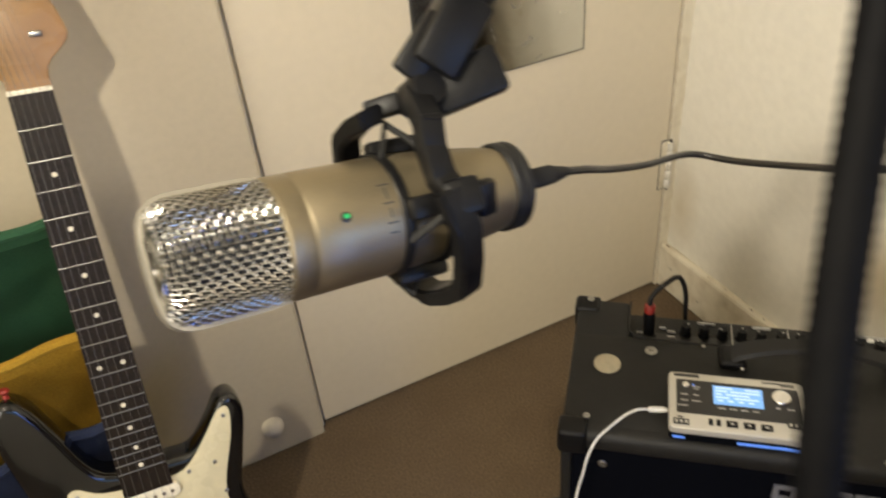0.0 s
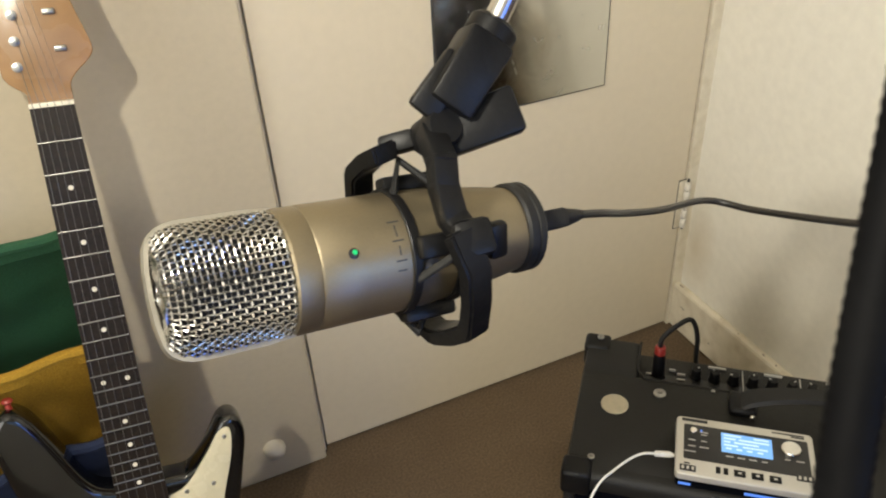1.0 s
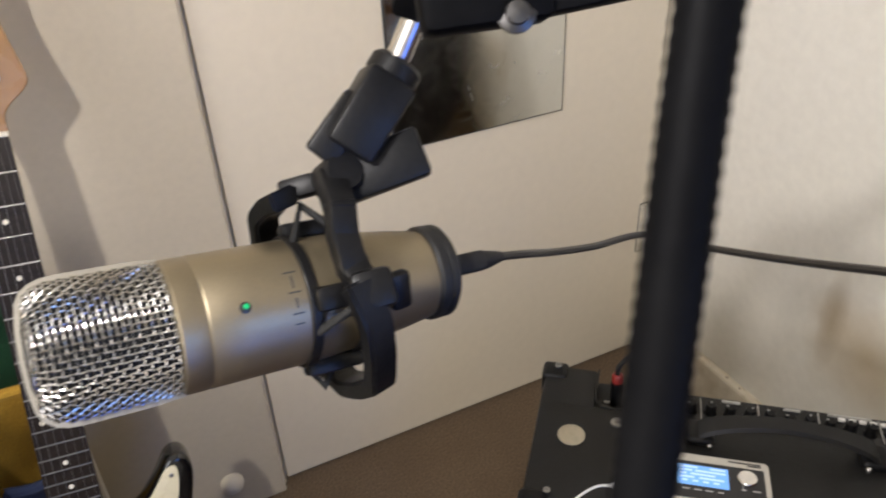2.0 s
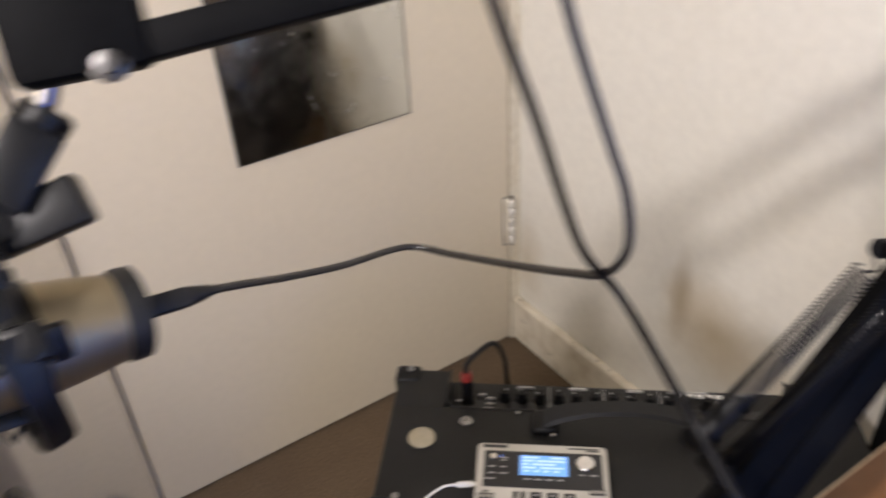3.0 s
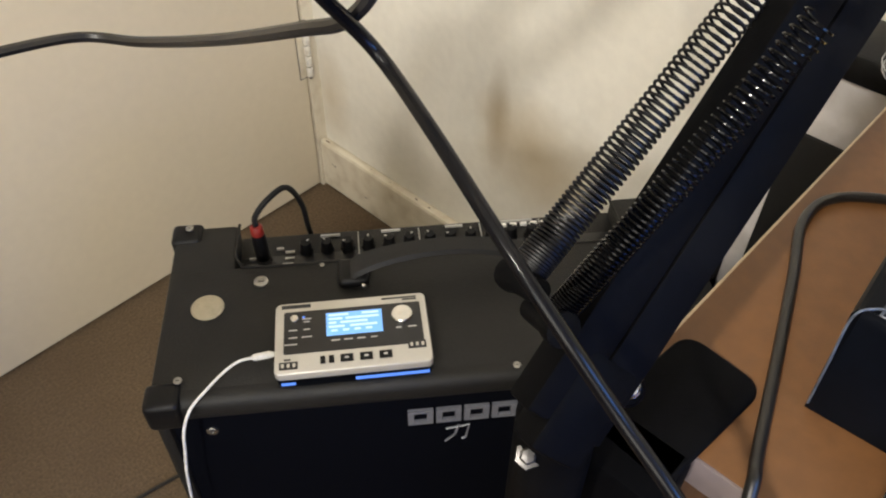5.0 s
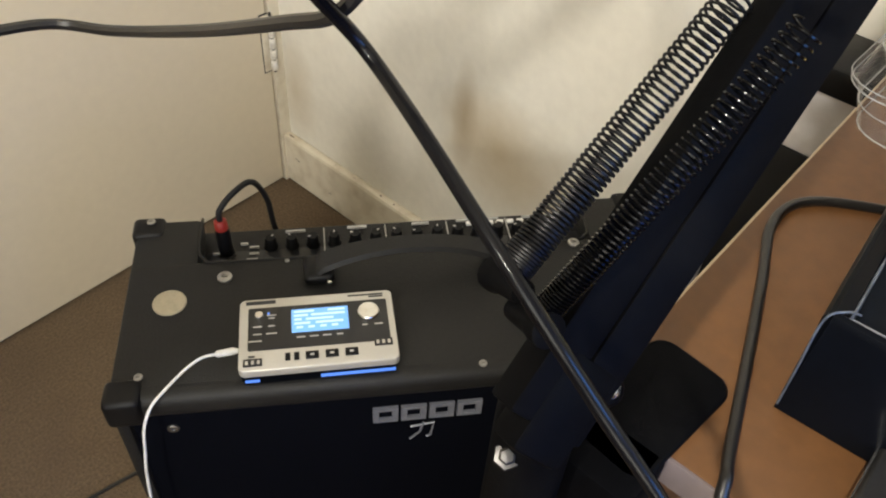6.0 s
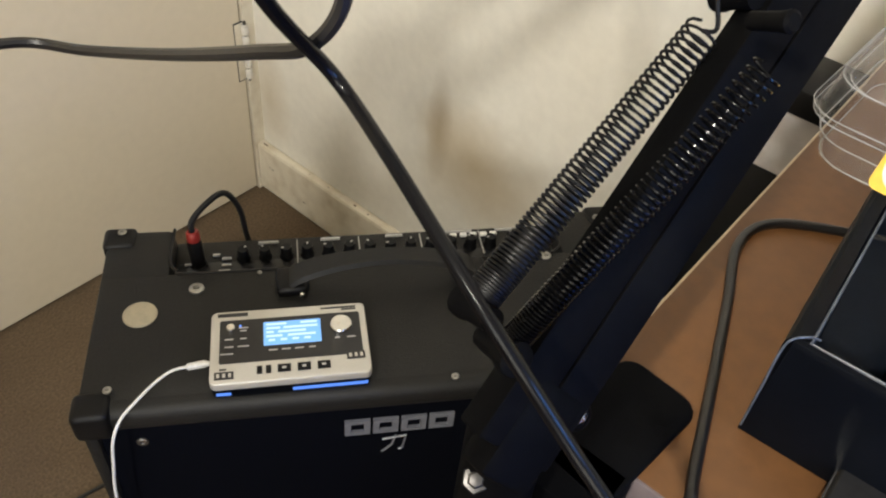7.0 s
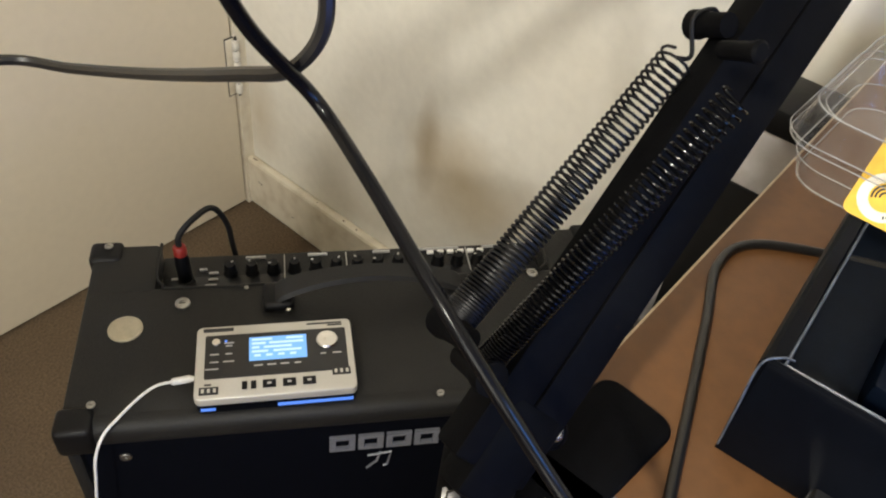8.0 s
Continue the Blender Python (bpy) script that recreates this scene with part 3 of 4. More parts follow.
for x0, x1 in ((0.044, 0.0488), (0.0520, 0.0568), (0.0625, 0.0745), (0.0805, 0.0925), (0.0985, 0.1105)):
    bt = rec_block("button", x0, 0.5615, x1, 0.5700, 0.0, 0.0016, PLASTIC, "black transport button", 0.0006)
    if x1 - x0 > 0.01:
        a, b = rec_xy((x0 + x1) / 2 - 0.0018, 0.5645), rec_xy((x0 + x1) / 2 + 0.0018, 0.5668)
        part("symbol_bar", block((*a, RZ + 0.0014), (*b, RZ + 0.0019)), MARK, bt)
for cx, cy in ((0.0150, 0.5625), (0.1345, 0.5740)):
    rec_block("mic_slot", cx - 0.0085, cy - 0.0042, cx + 0.0085, cy + 0.0042, 0.0, 0.0008, PANEL, "black microphone slot")
    for k in (-1, 0, 1):
        rec_block("slot_bar", cx + k * 0.0052 - 0.0013, cy - 0.0022, cx + k * 0.0052 + 0.0013, cy + 0.0022, 0.0006, 0.0012, SILVER)
for x, y, w in ((0.019, 0.6035, 0.008), (0.032, 0.6035, 0.006), (0.019, 0.5945, 0.008), (0.032, 0.5945, 0.010), (0.017, 0.5865, 0.012), (0.059, 0.5875, 0.008), (0.071, 0.5875, 0.008), (0.083, 0.5875, 0.008), (0.095, 0.5875, 0.006), (0.119, 0.596, 0.005), (0.132, 0.596, 0.008), (0.032, 0.6165, 0.009), (0.032, 0.6130, 0.006)):
    rec_block("caption_bar", x - w / 2, y - 0.0008, x + w / 2, y + 0.0008, 0.0004, 0.0009, MARK)
for x, y, w, h in ((0.022, 0.6335, 0.028, 0.0022), (0.122, 0.6338, 0.034, 0.001), (0.132, 0.6310, 0.014, 0.001), (0.014, 0.5695, 0.006, 0.001), (0.137, 0.5805, 0.006, 0.001)):
    rec_block("print_bar", x - w / 2, y - h, x + w / 2, y + h, -0.0001, 0.0002, DARKPRINT, bevel=0)
part("light_strip", block((0.0, -RD / 2 - 0.0006, 0.0045), (RW / 2 - 0.004, -RD / 2 + 0.002, 0.0075), 0.0005), BLUELED, rec, "glowing blue strip in the front edge")
part("light_strip", block((-RW / 2 + 0.005, -RD / 2 - 0.0006, 0.0050), (-RW / 2 + 0.018, -RD / 2 + 0.002, 0.0075), 0.0005), BLUELED, rec, "glowing blue strip in the front edge")

wire = thing("white_audio_cable", "thin white cable plugged into the recorder", "cable")
part("plug", tube([Vector(p) for p in ((0.002, 0.585, 0.457), (-0.004, 0.585, 0.457), (-0.018, 0.583, 0.457), (-0.020, 0.583, 0.457))], [0.0018, 0.0036, 0.0034, 0.002], 10), WHITEPLASTIC, wire, "slim white plug")
part("lead", tube(smooth_path([(-0.018, 0.583, 0.457), (-0.032, 0.580, 0.457), (-0.046, 0.571, 0.454), (-0.062, 0.553, 0.4512), (-0.074, 0.538, 0.447), (-0.082, 0.528, 0.430), (-0.087, 0.524, 0.400), (-0.094, 0.520, 0.35), (-0.10, 0.51, 0.25), (-0.10, 0.49, 0.12), (-0.09, 0.46, 0.01), (-0.04, 0.40, 0.003), (0.05, 0.36, 0.003)], 8), 0.0014, 8), WHITEPLASTIC, wire)

# ---- microphone ----
HEAD, BASE = Vector((-0.2381, 0.1560, 0.9766)), Vector((-0.1165, 0.2745, 0.9490))
mz = (HEAD - BASE).normalized()
mf = Vector((0.62, -0.49, 0.61))
mf = (mf - mz * mf.dot(mz)).normalized()
MIC = axes(BASE, mf, mz.cross(mf), mz)
ML = (HEAD - BASE).length
MESH0 = 0.1240
mic = thing("condenser_microphone", "champagne metal condenser microphone with a bright wire-mesh head", "microphone", MIC)
part("body", lathe([(0.0195, 0.006), (0.0202, 0.010), (0.0225, 0.024), (0.0252, 0.045), (0.0266, 0.062), (0.0270, 0.075), (0.0270, 0.0945), (0.0272, 0.112), (0.0267, 0.113), (0.0272, 0.114), (0.0272, MESH0 - 0.001), (0.0262, MESH0)], 64), CHAMPAGNE, mic)
part("base_ring", lathe([(0.015, -0.001), (0.0200, -0.001), (0.0217, 0.0005), (0.0217, 0.0034), (0.0210, 0.0039), (0.0210, 0.0044), (0.0219, 0.0049), (0.0219, 0.0086), (0.0208, 0.0098), (0.0195, 0.0100)], 48), RUBBER, mic, "black rubber base ring")
part("led", lathe([(0.0023, 0), (0.0023, 0.0008), (0.0012, 0.0012), (0.0001, 0.0013)], 14, m=Matrix.Translation((0.0266, 0, 0.0990)) @ Matrix.Rotation(radians(90), 4, "Y")), PANEL, mic, "dark light window")
part("led_glow", lathe([(0.0011, 0), (0.0011, 0.0006), (0.0001, 0.0008)], 12, m=Matrix.Translation((0.0276, 0.0004, 0.0986)) @ Matrix.Rotation(radians(90), 4, "Y")), GREENLED, mic, "green glowing light")
# printed marks round the lower body
for k, (w, h) in enumerate(((0.0052, 0.0007), (0.0007, 0.0050), (0.0052, 0.0007), (0.0007, 0.0040), (0.0050, 0.0007), (0.0040, 0.0007))):
    b = block((-0.0001, -h / 2, -w / 2), (0.0002, h / 2, w / 2))
    part("print_bar", b, DARKPRINT, mic).matrix_local = Matrix.Rotation(radians(22 - 9 * k), 4, "Z") @ Matrix.Translation((0.0268, 0, 0.0785))


def head_r(s):
    """Half width of the mesh head, s from 0 at its foot to 1 at its crown."""
    return 0.0262 * (1 - max(0.0, (s - 0.70) / 0.30) ** 3.2 * 0.17)


HL = ML - MESH0
# dark core behind the mesh
part("mesh_lining", lathe([(head_r(s) - 0.0030, MESH0 + HL * s * 0.97) for s in [i / 14 for i in range(15)]], 40), PLASTIC, mic, "dark foam behind the mesh")
wires = bmesh.new()
P = 0.0023
NA = 64
rows_n = int(HL / P)
for j in range(NA):
    a0 = 2 * math.pi * j / NA
    path = []
    for i in range(rows_n * 2 + 1):
        s = i / (rows_n * 2)
        r = head_r(s) + 0.00045 * (1 if (i + 2 * j) % 4 < 2 else -1)
        path.append(Vector((r * math.cos(a0), r * math.sin(a0), MESH0 + HL * s)))
    tube(path, 0.00040, 4, bm=wires)
for i in range(rows_n):
    s = (i + 0.5) / rows_n
    path = []
    for j in range(NA * 2):
        a0 = 2 * math.pi * j / (NA * 2)
        r = head_r(s) + 0.00055 * (1 if (j // 1 + 2 * i) % 4 < 2 else -1)
        path.append(Vector((r * math.cos(a0), r * math.sin(a0), MESH0 + HL * s)))
    tube(path, 0.00043, 4, bm=wires, closed=True)
for i in range(1, 13):
    r = head_r(1) * i / 13
    tube([Vector((r * math.cos(a), r * math.sin(a), ML + 0.0006 * math.sin(9 * a))) for a in [2 * math.pi * k / 40 for k in range(40)]], 0.0006, 4, bm=wires, closed=True)
part("wire_mesh", wires, MESHWIRE, mic, "bright woven wire mesh")
# frame band that runs up one side, over the crown and down the other
band = bmesh.new()
rim = [(-0.0272, MESH0 - 0.001)] + [(-head_r(s) - 0.0019, MESH0 + HL * s) for s in (0.2, 0.4, 0.6, 0.75, 0.85, 0.93, 1.0)]
rim += [(-head_r(1) * 0.9, ML + 0.0020), (-head_r(1) * 0.5, ML + 0.0034), (0, ML + 0.0038)]
rim += [(-y, z) for y, z in rim[-2::-1]]
prev = None
for y, z in rim:
    now = [band.verts.new((x, y * q, MESH0 + (z - MESH0) * (1 - (1 - q) * 0.5))) for x, q in ((-0.0050, 1.0), (0.0050, 1.0), (0.0050, 0.93), (-0.0050, 0.93))]
    if prev:
        for c in range(4):
            band.faces.new((prev[c], prev[(c + 1) % 4], now[(c + 1) % 4], now[c]))
    prev = now
part("head_frame", band, SATIN, mic, "satin frame band round the mesh")

# ---- shock mount ----
mount = thing("shock_mount", "black plastic shock mount holding the microphone", "shock mount", MIC)
RZ0 = 0.0605
ring = bmesh.new()
for rad, w, z0, z1 in ((0.0462, 0.0044, RZ0 - 0.0062, RZ0 + 0.0062),):
    inner, outer = [], []
    for k in range(16):
        a = radians(22.5 * k)
        wob = 1.0 if k % 2 else 0.955
        inner.append([ring.verts.new(((rad - w) * wob * math.cos(a), (rad - w) * wob * math.sin(a), z)) for z in (z0, z1)])
        outer.append([ring.verts.new(((rad + w) * wob * math.cos(a), (rad + w) * wob * math.sin(a), z)) for z in (z0, z1)])
    # open between the yoke hub and the swivel, where the yoke arm bridges it
    for k in range(3, 16):
        q = (k + 1) % 16
        ring.faces.new((outer[k][0], outer[q][0], outer[q][1], outer[k][1]))
        ring.faces.new((inner[q][0], inner[k][0], inner[k][1], inner[q][1]))
        ring.faces.new((inner[k][0], inner[q][0], outer[q][0], outer[k][0]))
        ring.faces.new((outer[k][1], outer[q][1], inner[q][1], inner[k][1]))
for k in (0, 3):
    ring.faces.new((inner[k][0], outer[k][0], outer[k][1], inner[k][1]))
for k in (1, 2):
    for vtx in inner[k] + outer[k]:
        ring.verts.remove(vtx)
bmesh.ops.recalc_face_normals(ring, faces=ring.faces[:])
bmesh.ops.bevel(ring, geom=ring.edges[:], offset=0.0012, segments=2, affect="EDGES")
bmesh.ops.transform(ring, matrix=Matrix.Translation((0, 0, RZ0 - 0.001)) @ Matrix.Rotation(radians(15), 4, "X") @ Matrix.Translation((0, 0, -RZ0)), verts=ring.verts)
part("outer_ring", ring, PLASTIC, mount, "black eight-sided outer ring")
part("inner_ring", lathe([(0.0268, 0.0690), (0.0280, 0.0690), (0.0284, 0.0695), (0.0284, 0.0730), (0.0280, 0.0735), (0.0272, 0.0735)], 48, caps=False), PLASTIC, mount, "black inner clamping ring")
part("inner_ring", lathe([(0.0250, 0.0440), (0.0268, 0.0440), (0.0274, 0.0455), (0.0274, 0.0495), (0.0268, 0.0510), (0.0258, 0.0510)], 48, caps=False), PLASTIC, mount, "black inner clamping ring")
for k in range(4):
    a = radians(45 + 90 * k + 10)
    c, s = math.cos(a), math.sin(a)
    part("elastic_strut", tube([Vector((0.0268 * c, 0.0268 * s, 0.071)), Vector((0.040 * math.cos(a + 0.35), 0.040 * math.sin(a + 0.35), RZ0 + 0.002)), Vector((0.0262 * c, 0.0262 * s, 0.0475))], 0.0020, 8), RUBBER, mount, "black elastic strut")
    part("cradle_lug", block((0.0255, -0.005, 0.0455), (0.0330, 0.005, 0.0715), 0.002, m=Matrix.Rotation(a + 0.5, 4, "Z")), PLASTIC, mount)
inv = MIC.inverted()


def mic_at(x, y, z):
    return inv @ Vector((x, y, z))


SWIVEL = Vector((-0.1505, 0.2500, 1.0087))
HOLD0, HOLD1 = Vector((-0.1462, 0.2550, 1.0200)), Vector((-0.1329, 0.2761, 1.0420))


def beam(p, q, w, d, bevel, side, taper=1.0):
    """A bevelled bar from p to q."""
    m, length = along(p, q, side)
    b = block((-w / 2, -d / 2, 0), (w / 2, d / 2, length), bevel, segments=2)
    for vtx in b.verts:
        k = 1 + (taper - 1) * vtx.co.z / length
        vtx.co.x *= k
        vtx.co.y *= k
    bmesh.ops.transform(b, matrix=m, verts=b.verts)
    return b


def local(b, m):
    bmesh.ops.transform(b, matrix=m, verts=b.verts)
    return b


zig = [Vector((-0.150, 0.243, 1.011)), Vector((-0.1425, 0.2310, 1.0060)), Vector((-0.1405, 0.2255, 0.9971)), Vector((-0.1357, 0.2195, 0.9863)), Vector((-0.1290, 0.2160, 0.9800))]
for p, q in zip(zig, zig[1:]):
    d = (q - p).normalized()
    part("yoke_arm", local(beam(p - d * 0.003, q + d * 0.003, 0.0095, 0.0115, 0.0014, mf), inv), PLASTIC, mount, "black angled yoke arm")
part("yoke_hub", local(beam(Vector((-0.133, 0.210, 0.9800)), Vector((-0.119, 0.2195, 0.9800)), 0.012, 0.016, 0.003, mf), inv), PLASTIC, mount, "black yoke hub")
part("yoke_tab", local(beam(Vector((-0.1175, 0.2215, 0.9850)), Vector((-0.1170, 0.2195, 0.9690)), 0.006, 0.009, 0.002, mf), inv), PLASTIC, mount)
part("yoke_arm", local(beam(Vector((-0.160, 0.252, 1.004)), MIC @ Vector((0.008, 0.0455, RZ0 + 0.008)), 0.010, 0.009, 0.002, mf), inv), PLASTIC, mount, "black angled yoke arm")
part("clip_plate", local(beam(HOLD0 + Vector((-0.0085, -0.010, 0.000)), HOLD1 + Vector((-0.0085, -0.012, -0.004)), 0.0065, 0.014, 0.002, mf), inv), PLASTIC, mount, "black clip side plate")
part("swivel_barrel", local(lathe([(0.0075, -0.011), (0.0085, -0.009), (0.0085, 0.009), (0.0075, 0.011)], 24, m=along(SWIVEL, SWIVEL + mf)[0]), inv), PLASTIC, mount, "black swivel barrel")
part("lever", local(beam(SWIVEL + Vector((-0.002, -0.002, -0.004)), Vector((-0.1175, 0.2670, 1.0150)), 0.013, 0.019, 0.002, mf, 1.1), inv), PLASTIC, mount, "black locking lever")
part("stand_clip", local(beam(HOLD0 - (HOLD1 - HOLD0) * 0.05, HOLD1, 0.0225, 0.0205, 0.0022, mf, 1.06), inv), PLASTIC, mount, "black stand clip body")
part("clip_neck", local(beam(SWIVEL + Vector((-0.002, 0.0, -0.003)), HOLD0 + (HOLD1 - HOLD0) * 0.3, 0.013, 0.014, 0.003, mf), inv), PLASTIC, mount)
part("clip_collar", local(lathe([(0.0095, -0.002), (0.0112, 0.000), (0.0112, 0.006), (0.0095, 0.008)], 24, m=along(HOLD1, HOLD1 + (HOLD1 - HOLD0))[0]), inv), PLASTIC, mount, "black round collar")

# ---- desk ----
EX, EY = Vector((0.76657, 0.64216, 0)), Vector((0.64216, -0.76657, 0))
DESK = Matrix.Translation((0.1924, 0.2917, 0)) @ Matrix.Rotation(math.atan2(EX.y, EX.x), 4, "Z")
DZ = 0.785
# in the desk frame x runs to the wall, y to the other side: the top lies at negative y
desk = thing("desk", "orange-brown wood-laminate desk against the wall", "desk", DESK)
part("tabletop", block((0.0, -1.10, DZ - 0.018), (0.56, 0.0, DZ), 0.0015), DESKWOOD, desk)
part("edge_strip", block((0.0, -0.0005, DZ - 0.017), (0.56, 0.0012, DZ - 0.001), 0.0004), DESKEDGE, desk, "pale worn edge strip")
part("end_strip", block((-0.0012, -1.098, DZ - 0.0175), (0.0005, -0.002, DZ - 0.0005), 0.0004), ENDSTRIP, desk, "worn grey-lilac end strip")
part("side_panel", block((0.04, -0.030, 0.0), (0.55, -0.012, DZ - 0.018), 0.001), DESKWOOD, desk)
part("side_panel", block((0.04, -1.090, 0.0), (0.55, -1.072, DZ - 0.018), 0.001), DESKWOOD, desk)


def on_desk(x, y, z=DZ):
    return DESK @ Vector((x, y, z))


# ---- boom arm clamped to the desk ----
DULLSTEEL = material("dull_zinc_plate", (0.085, 0.082, 0.080), 0.36, 0.9, vary=0.2, grain=150, bump=0.1)
arm = thing("boom_arm", "black spring-balanced microphone boom arm clamped to the desk", "microphone arm")
PIV, ELBOW, TIP = Vector((0.151, 0.245, 0.847)), Vector((0.440, 0.491, 1.141)), Vector((-0.077, 0.250, 1.082))
low = (ELBOW - PIV).normalized()
side = Vector((0.0, -1.0, 0.16))
side = (side - low * side.dot(low)).normalized()
out = side.cross(low).normalized()
if out.z > 0:
    out = -out
DESKTURN = Matrix.Rotation(math.atan2(EX.y, EX.x), 4, "Z")
part("clamp_jaw", slab(rounded(0.068, 0.039, 0.009), 0.0004, 0.0040, 0.0014, m=Matrix.Translation(on_desk(0.0125, -0.0215)) @ DESKTURN @ Matrix.Rotation(radians(-5), 4, "Z")), ARMPAINT, arm, "black rounded clamp jaw on the desk")
part("clamp_back", block((-0.032, -0.040, -0.080), (-0.003, 0.002, 0.004), 0.003, m=Matrix.Translation(on_desk(0, 0)) @ DESKTURN), ARMPAINT, arm, "black clamp body")
part("pivot_post", lathe([(0.012, 0.765), (0.014, 0.769), (0.014, 0.832), (0.011, 0.847)], 24, m=Matrix.Translation((PIV.x + 0.006, PIV.y + 0.012, 0))), ARMPAINT, arm, "black pivot post")
part("clamp_bolt", lathe([(0.0048, -0.012), (0.0050, -0.001), (0.0046, 0.000), (0.0031, 0.0002), (0.0031, 0.0034), (0.0023, 0.0042), (0.0004, 0.0044)], 6, m=along((0.1460, 0.2485, 0.8212), (0.10, 0.11, 1.06))[0]), DULLSTEEL, arm, "bright hexagon bolt")
part("clamp_pin", lathe([(0.0036, -0.006), (0.0036, 0.003), (0.0024, 0.0042), (0.0004, 0.0044)], 12, m=along((0.1800, 0.2590, 0.8400), (0.16, 0.13, 1.02))[0]), STEEL, arm, "chrome pin end")
part("knob_collar", lathe([(0.0040, -0.044), (0.0062, -0.012), (0.0068, -0.004), (0.0055, -0.002)], 20, m=along((0.1800, 0.2590, 0.8400), (0.16, 0.13, 1.02))[0]), ARMPAINT, arm)
for off in (-0.0080, 0.0080):
    part("lower_tube", beam(PIV + out * off, ELBOW + out * off, 0.0130, 0.0155, 0.0012, side), ARMPAINT, arm, "black square arm tube")
part("lower_bracket", beam(PIV - low * 0.010 + out * 0.003, PIV + low * 0.026 + out * 0.003, 0.015, 0.022, 0.003, side), ARMPAINT, arm, "black folded steel bracket")
part("elbow_bracket", beam(ELBOW - low * 0.05, ELBOW + low * 0.02, 0.022, 0.046, 0.003, side), ARMPAINT, arm, "black folded steel bracket")


def spring(p, q, r, turns, wire):
    m, length = along(p, q)
    n = turns * 12
    b = tube([Vector((r * math.cos(2 * math.pi * i / 12), r * math.sin(2 * math.pi * i / 12), length * (i / n) ** 1.45)) for i in range(n + 1)], wire, 5)
    return local(b, m)


SPRINGSTEEL = material("black_spring_steel", (0.006, 0.006, 0.007), 0.42, 0.0, vary=0.1, grain=300, bump=0.05, spec=0.22)
# darker, smoother copy of the spring steel for the near spring
SPRINGGLOSS = material("dark_gloss_spring_steel", (0.0015, 0.0015, 0.002), 0.16, 0.0, vary=0.1, grain=300, bump=0.02, spec=0.16)
for a, b, r in ((Vector((0.1455, 0.276, 0.8815)), Vector((0.2185, 0.325, 0.9445)), 0.0058), (Vector((0.1505, 0.2558, 0.8848)), Vector((0.2090, 0.2747, 0.9630)), 0.0044)):
    sd = (b - a).normalized()
    part("spring", spring(a, b, r, 60, 0.00055 if r > 0.005 else 0.00042), SPRINGSTEEL if r > 0.005 else SPRINGGLOSS, arm, "dark steel coil spring")
    reach = side if r < 0.005 else -side
    peg = b + sd * 0.014 - reach * (0.019 if r < 0.005 else 0.010)
    part("spring_peg", lathe([(k * (0.0030 if r < 0.005 else 0.0046), z) for k, z in ((0.85, 0.0), (0.9, 0.010), (1.05, 0.0125), (1.05, 0.0155 if r > 0.005 else 0.0130), (0.75, 0.017 if r > 0.005 else 0.0138))], 18, m=along(peg, peg + reach)[0]), ARMPAINT, arm, "black spring peg")
    part("spring_anchor", lathe([(0.004, -0.012), (0.0045, 0.0), (0.0055, 0.003), (0.0055, 0.007), (0.004, 0.008)], 14, m=along(a - sd * 0.003, a - sd * 0.003 + reach)[0]), ARMPAINT, arm)
    if r < 0.005:
        continue
    hook = [b, b + sd * 0.004 + out * r * 0.6, b + sd * 0.012 - out * 0.005, b + sd * 0.019 - out * 0.002, b + sd * 0.019 + out * 0.003]
    part("spring_hook", tube(smooth_path(hook, 6), 0.0008, 6), SPRINGSTEEL, arm)
up = (TIP - ELBOW).normalized()
upo = up.cross(side).normalized()
if upo.z < 0:
    upo = -upo
for off in (0.0, 0.034):
    part("upper_tube", beam(ELBOW + upo * off, TIP + upo * off - up * 0.01, 0.0125, 0.0125, 0.0012, side), ARMPAINT, arm, "black square arm tube")
part("end_bracket", beam(TIP - up * 0.014 + upo * 0.017, TIP + up * 0.032 + upo * 0.020, 0.018, 0.050, 0.004, side), ARMPAINT, arm, "black end bracket")
part("end_bolt", lathe([(0.0066, -0.001), (0.0066, 0.002), (0.0042, 0.003), (0.0038, 0.005), (0.0004, 0.0055)], 16, m=along(Vector((-0.077, 0.248, 1.078)) + side * 0.006, Vector((-0.077, 0.248, 1.078)) + side * 0.1)[0]), DULLSTEEL, arm, "bright round bolt head")
ROD_TOP = Vector((-0.1205, 0.2815, 1.069))
part("threaded_rod", lathe([(0.0052, 0.0), (0.0052, 0.042)], 16, m=along(HOLD1, ROD_TOP)[0]), STEEL, arm, "chrome mounting rod")
part("rod_socket", beam(ROD_TOP, Vector((-0.105, 0.270, 1.110)), 0.020, 0.020, 0.003, side), ARMPAINT, arm)

# ---- cables ----
CABLE = material("black_cable_jacket", (0.010, 0.009, 0.0085), 0.36, vary=0.15, grain=300, bump=0.05)
usb = thing("microphone_cable", "black microphone cable hanging from the boom arm", "cable")
mb = BASE + (BASE - HEAD).normalized() * 0.002
part("plug_shell", local(block((-0.0072, -0.0048, 0.0), (0.0072, 0.0048, 0.022), 0.0018), along(mb, mb + (BASE - HEAD), mf)[0]), RUBBER, usb, "black moulded plug")
part("strain_relief", tube([mb + (BASE - HEAD).normalized() * s for s in (0.018, 0.024, 0.030, 0.035)], [0.0052, 0.0048, 0.0036, 0.0023], 10), RUBBER, usb)
pe = mb + (BASE - HEAD).normalized() * 0.034
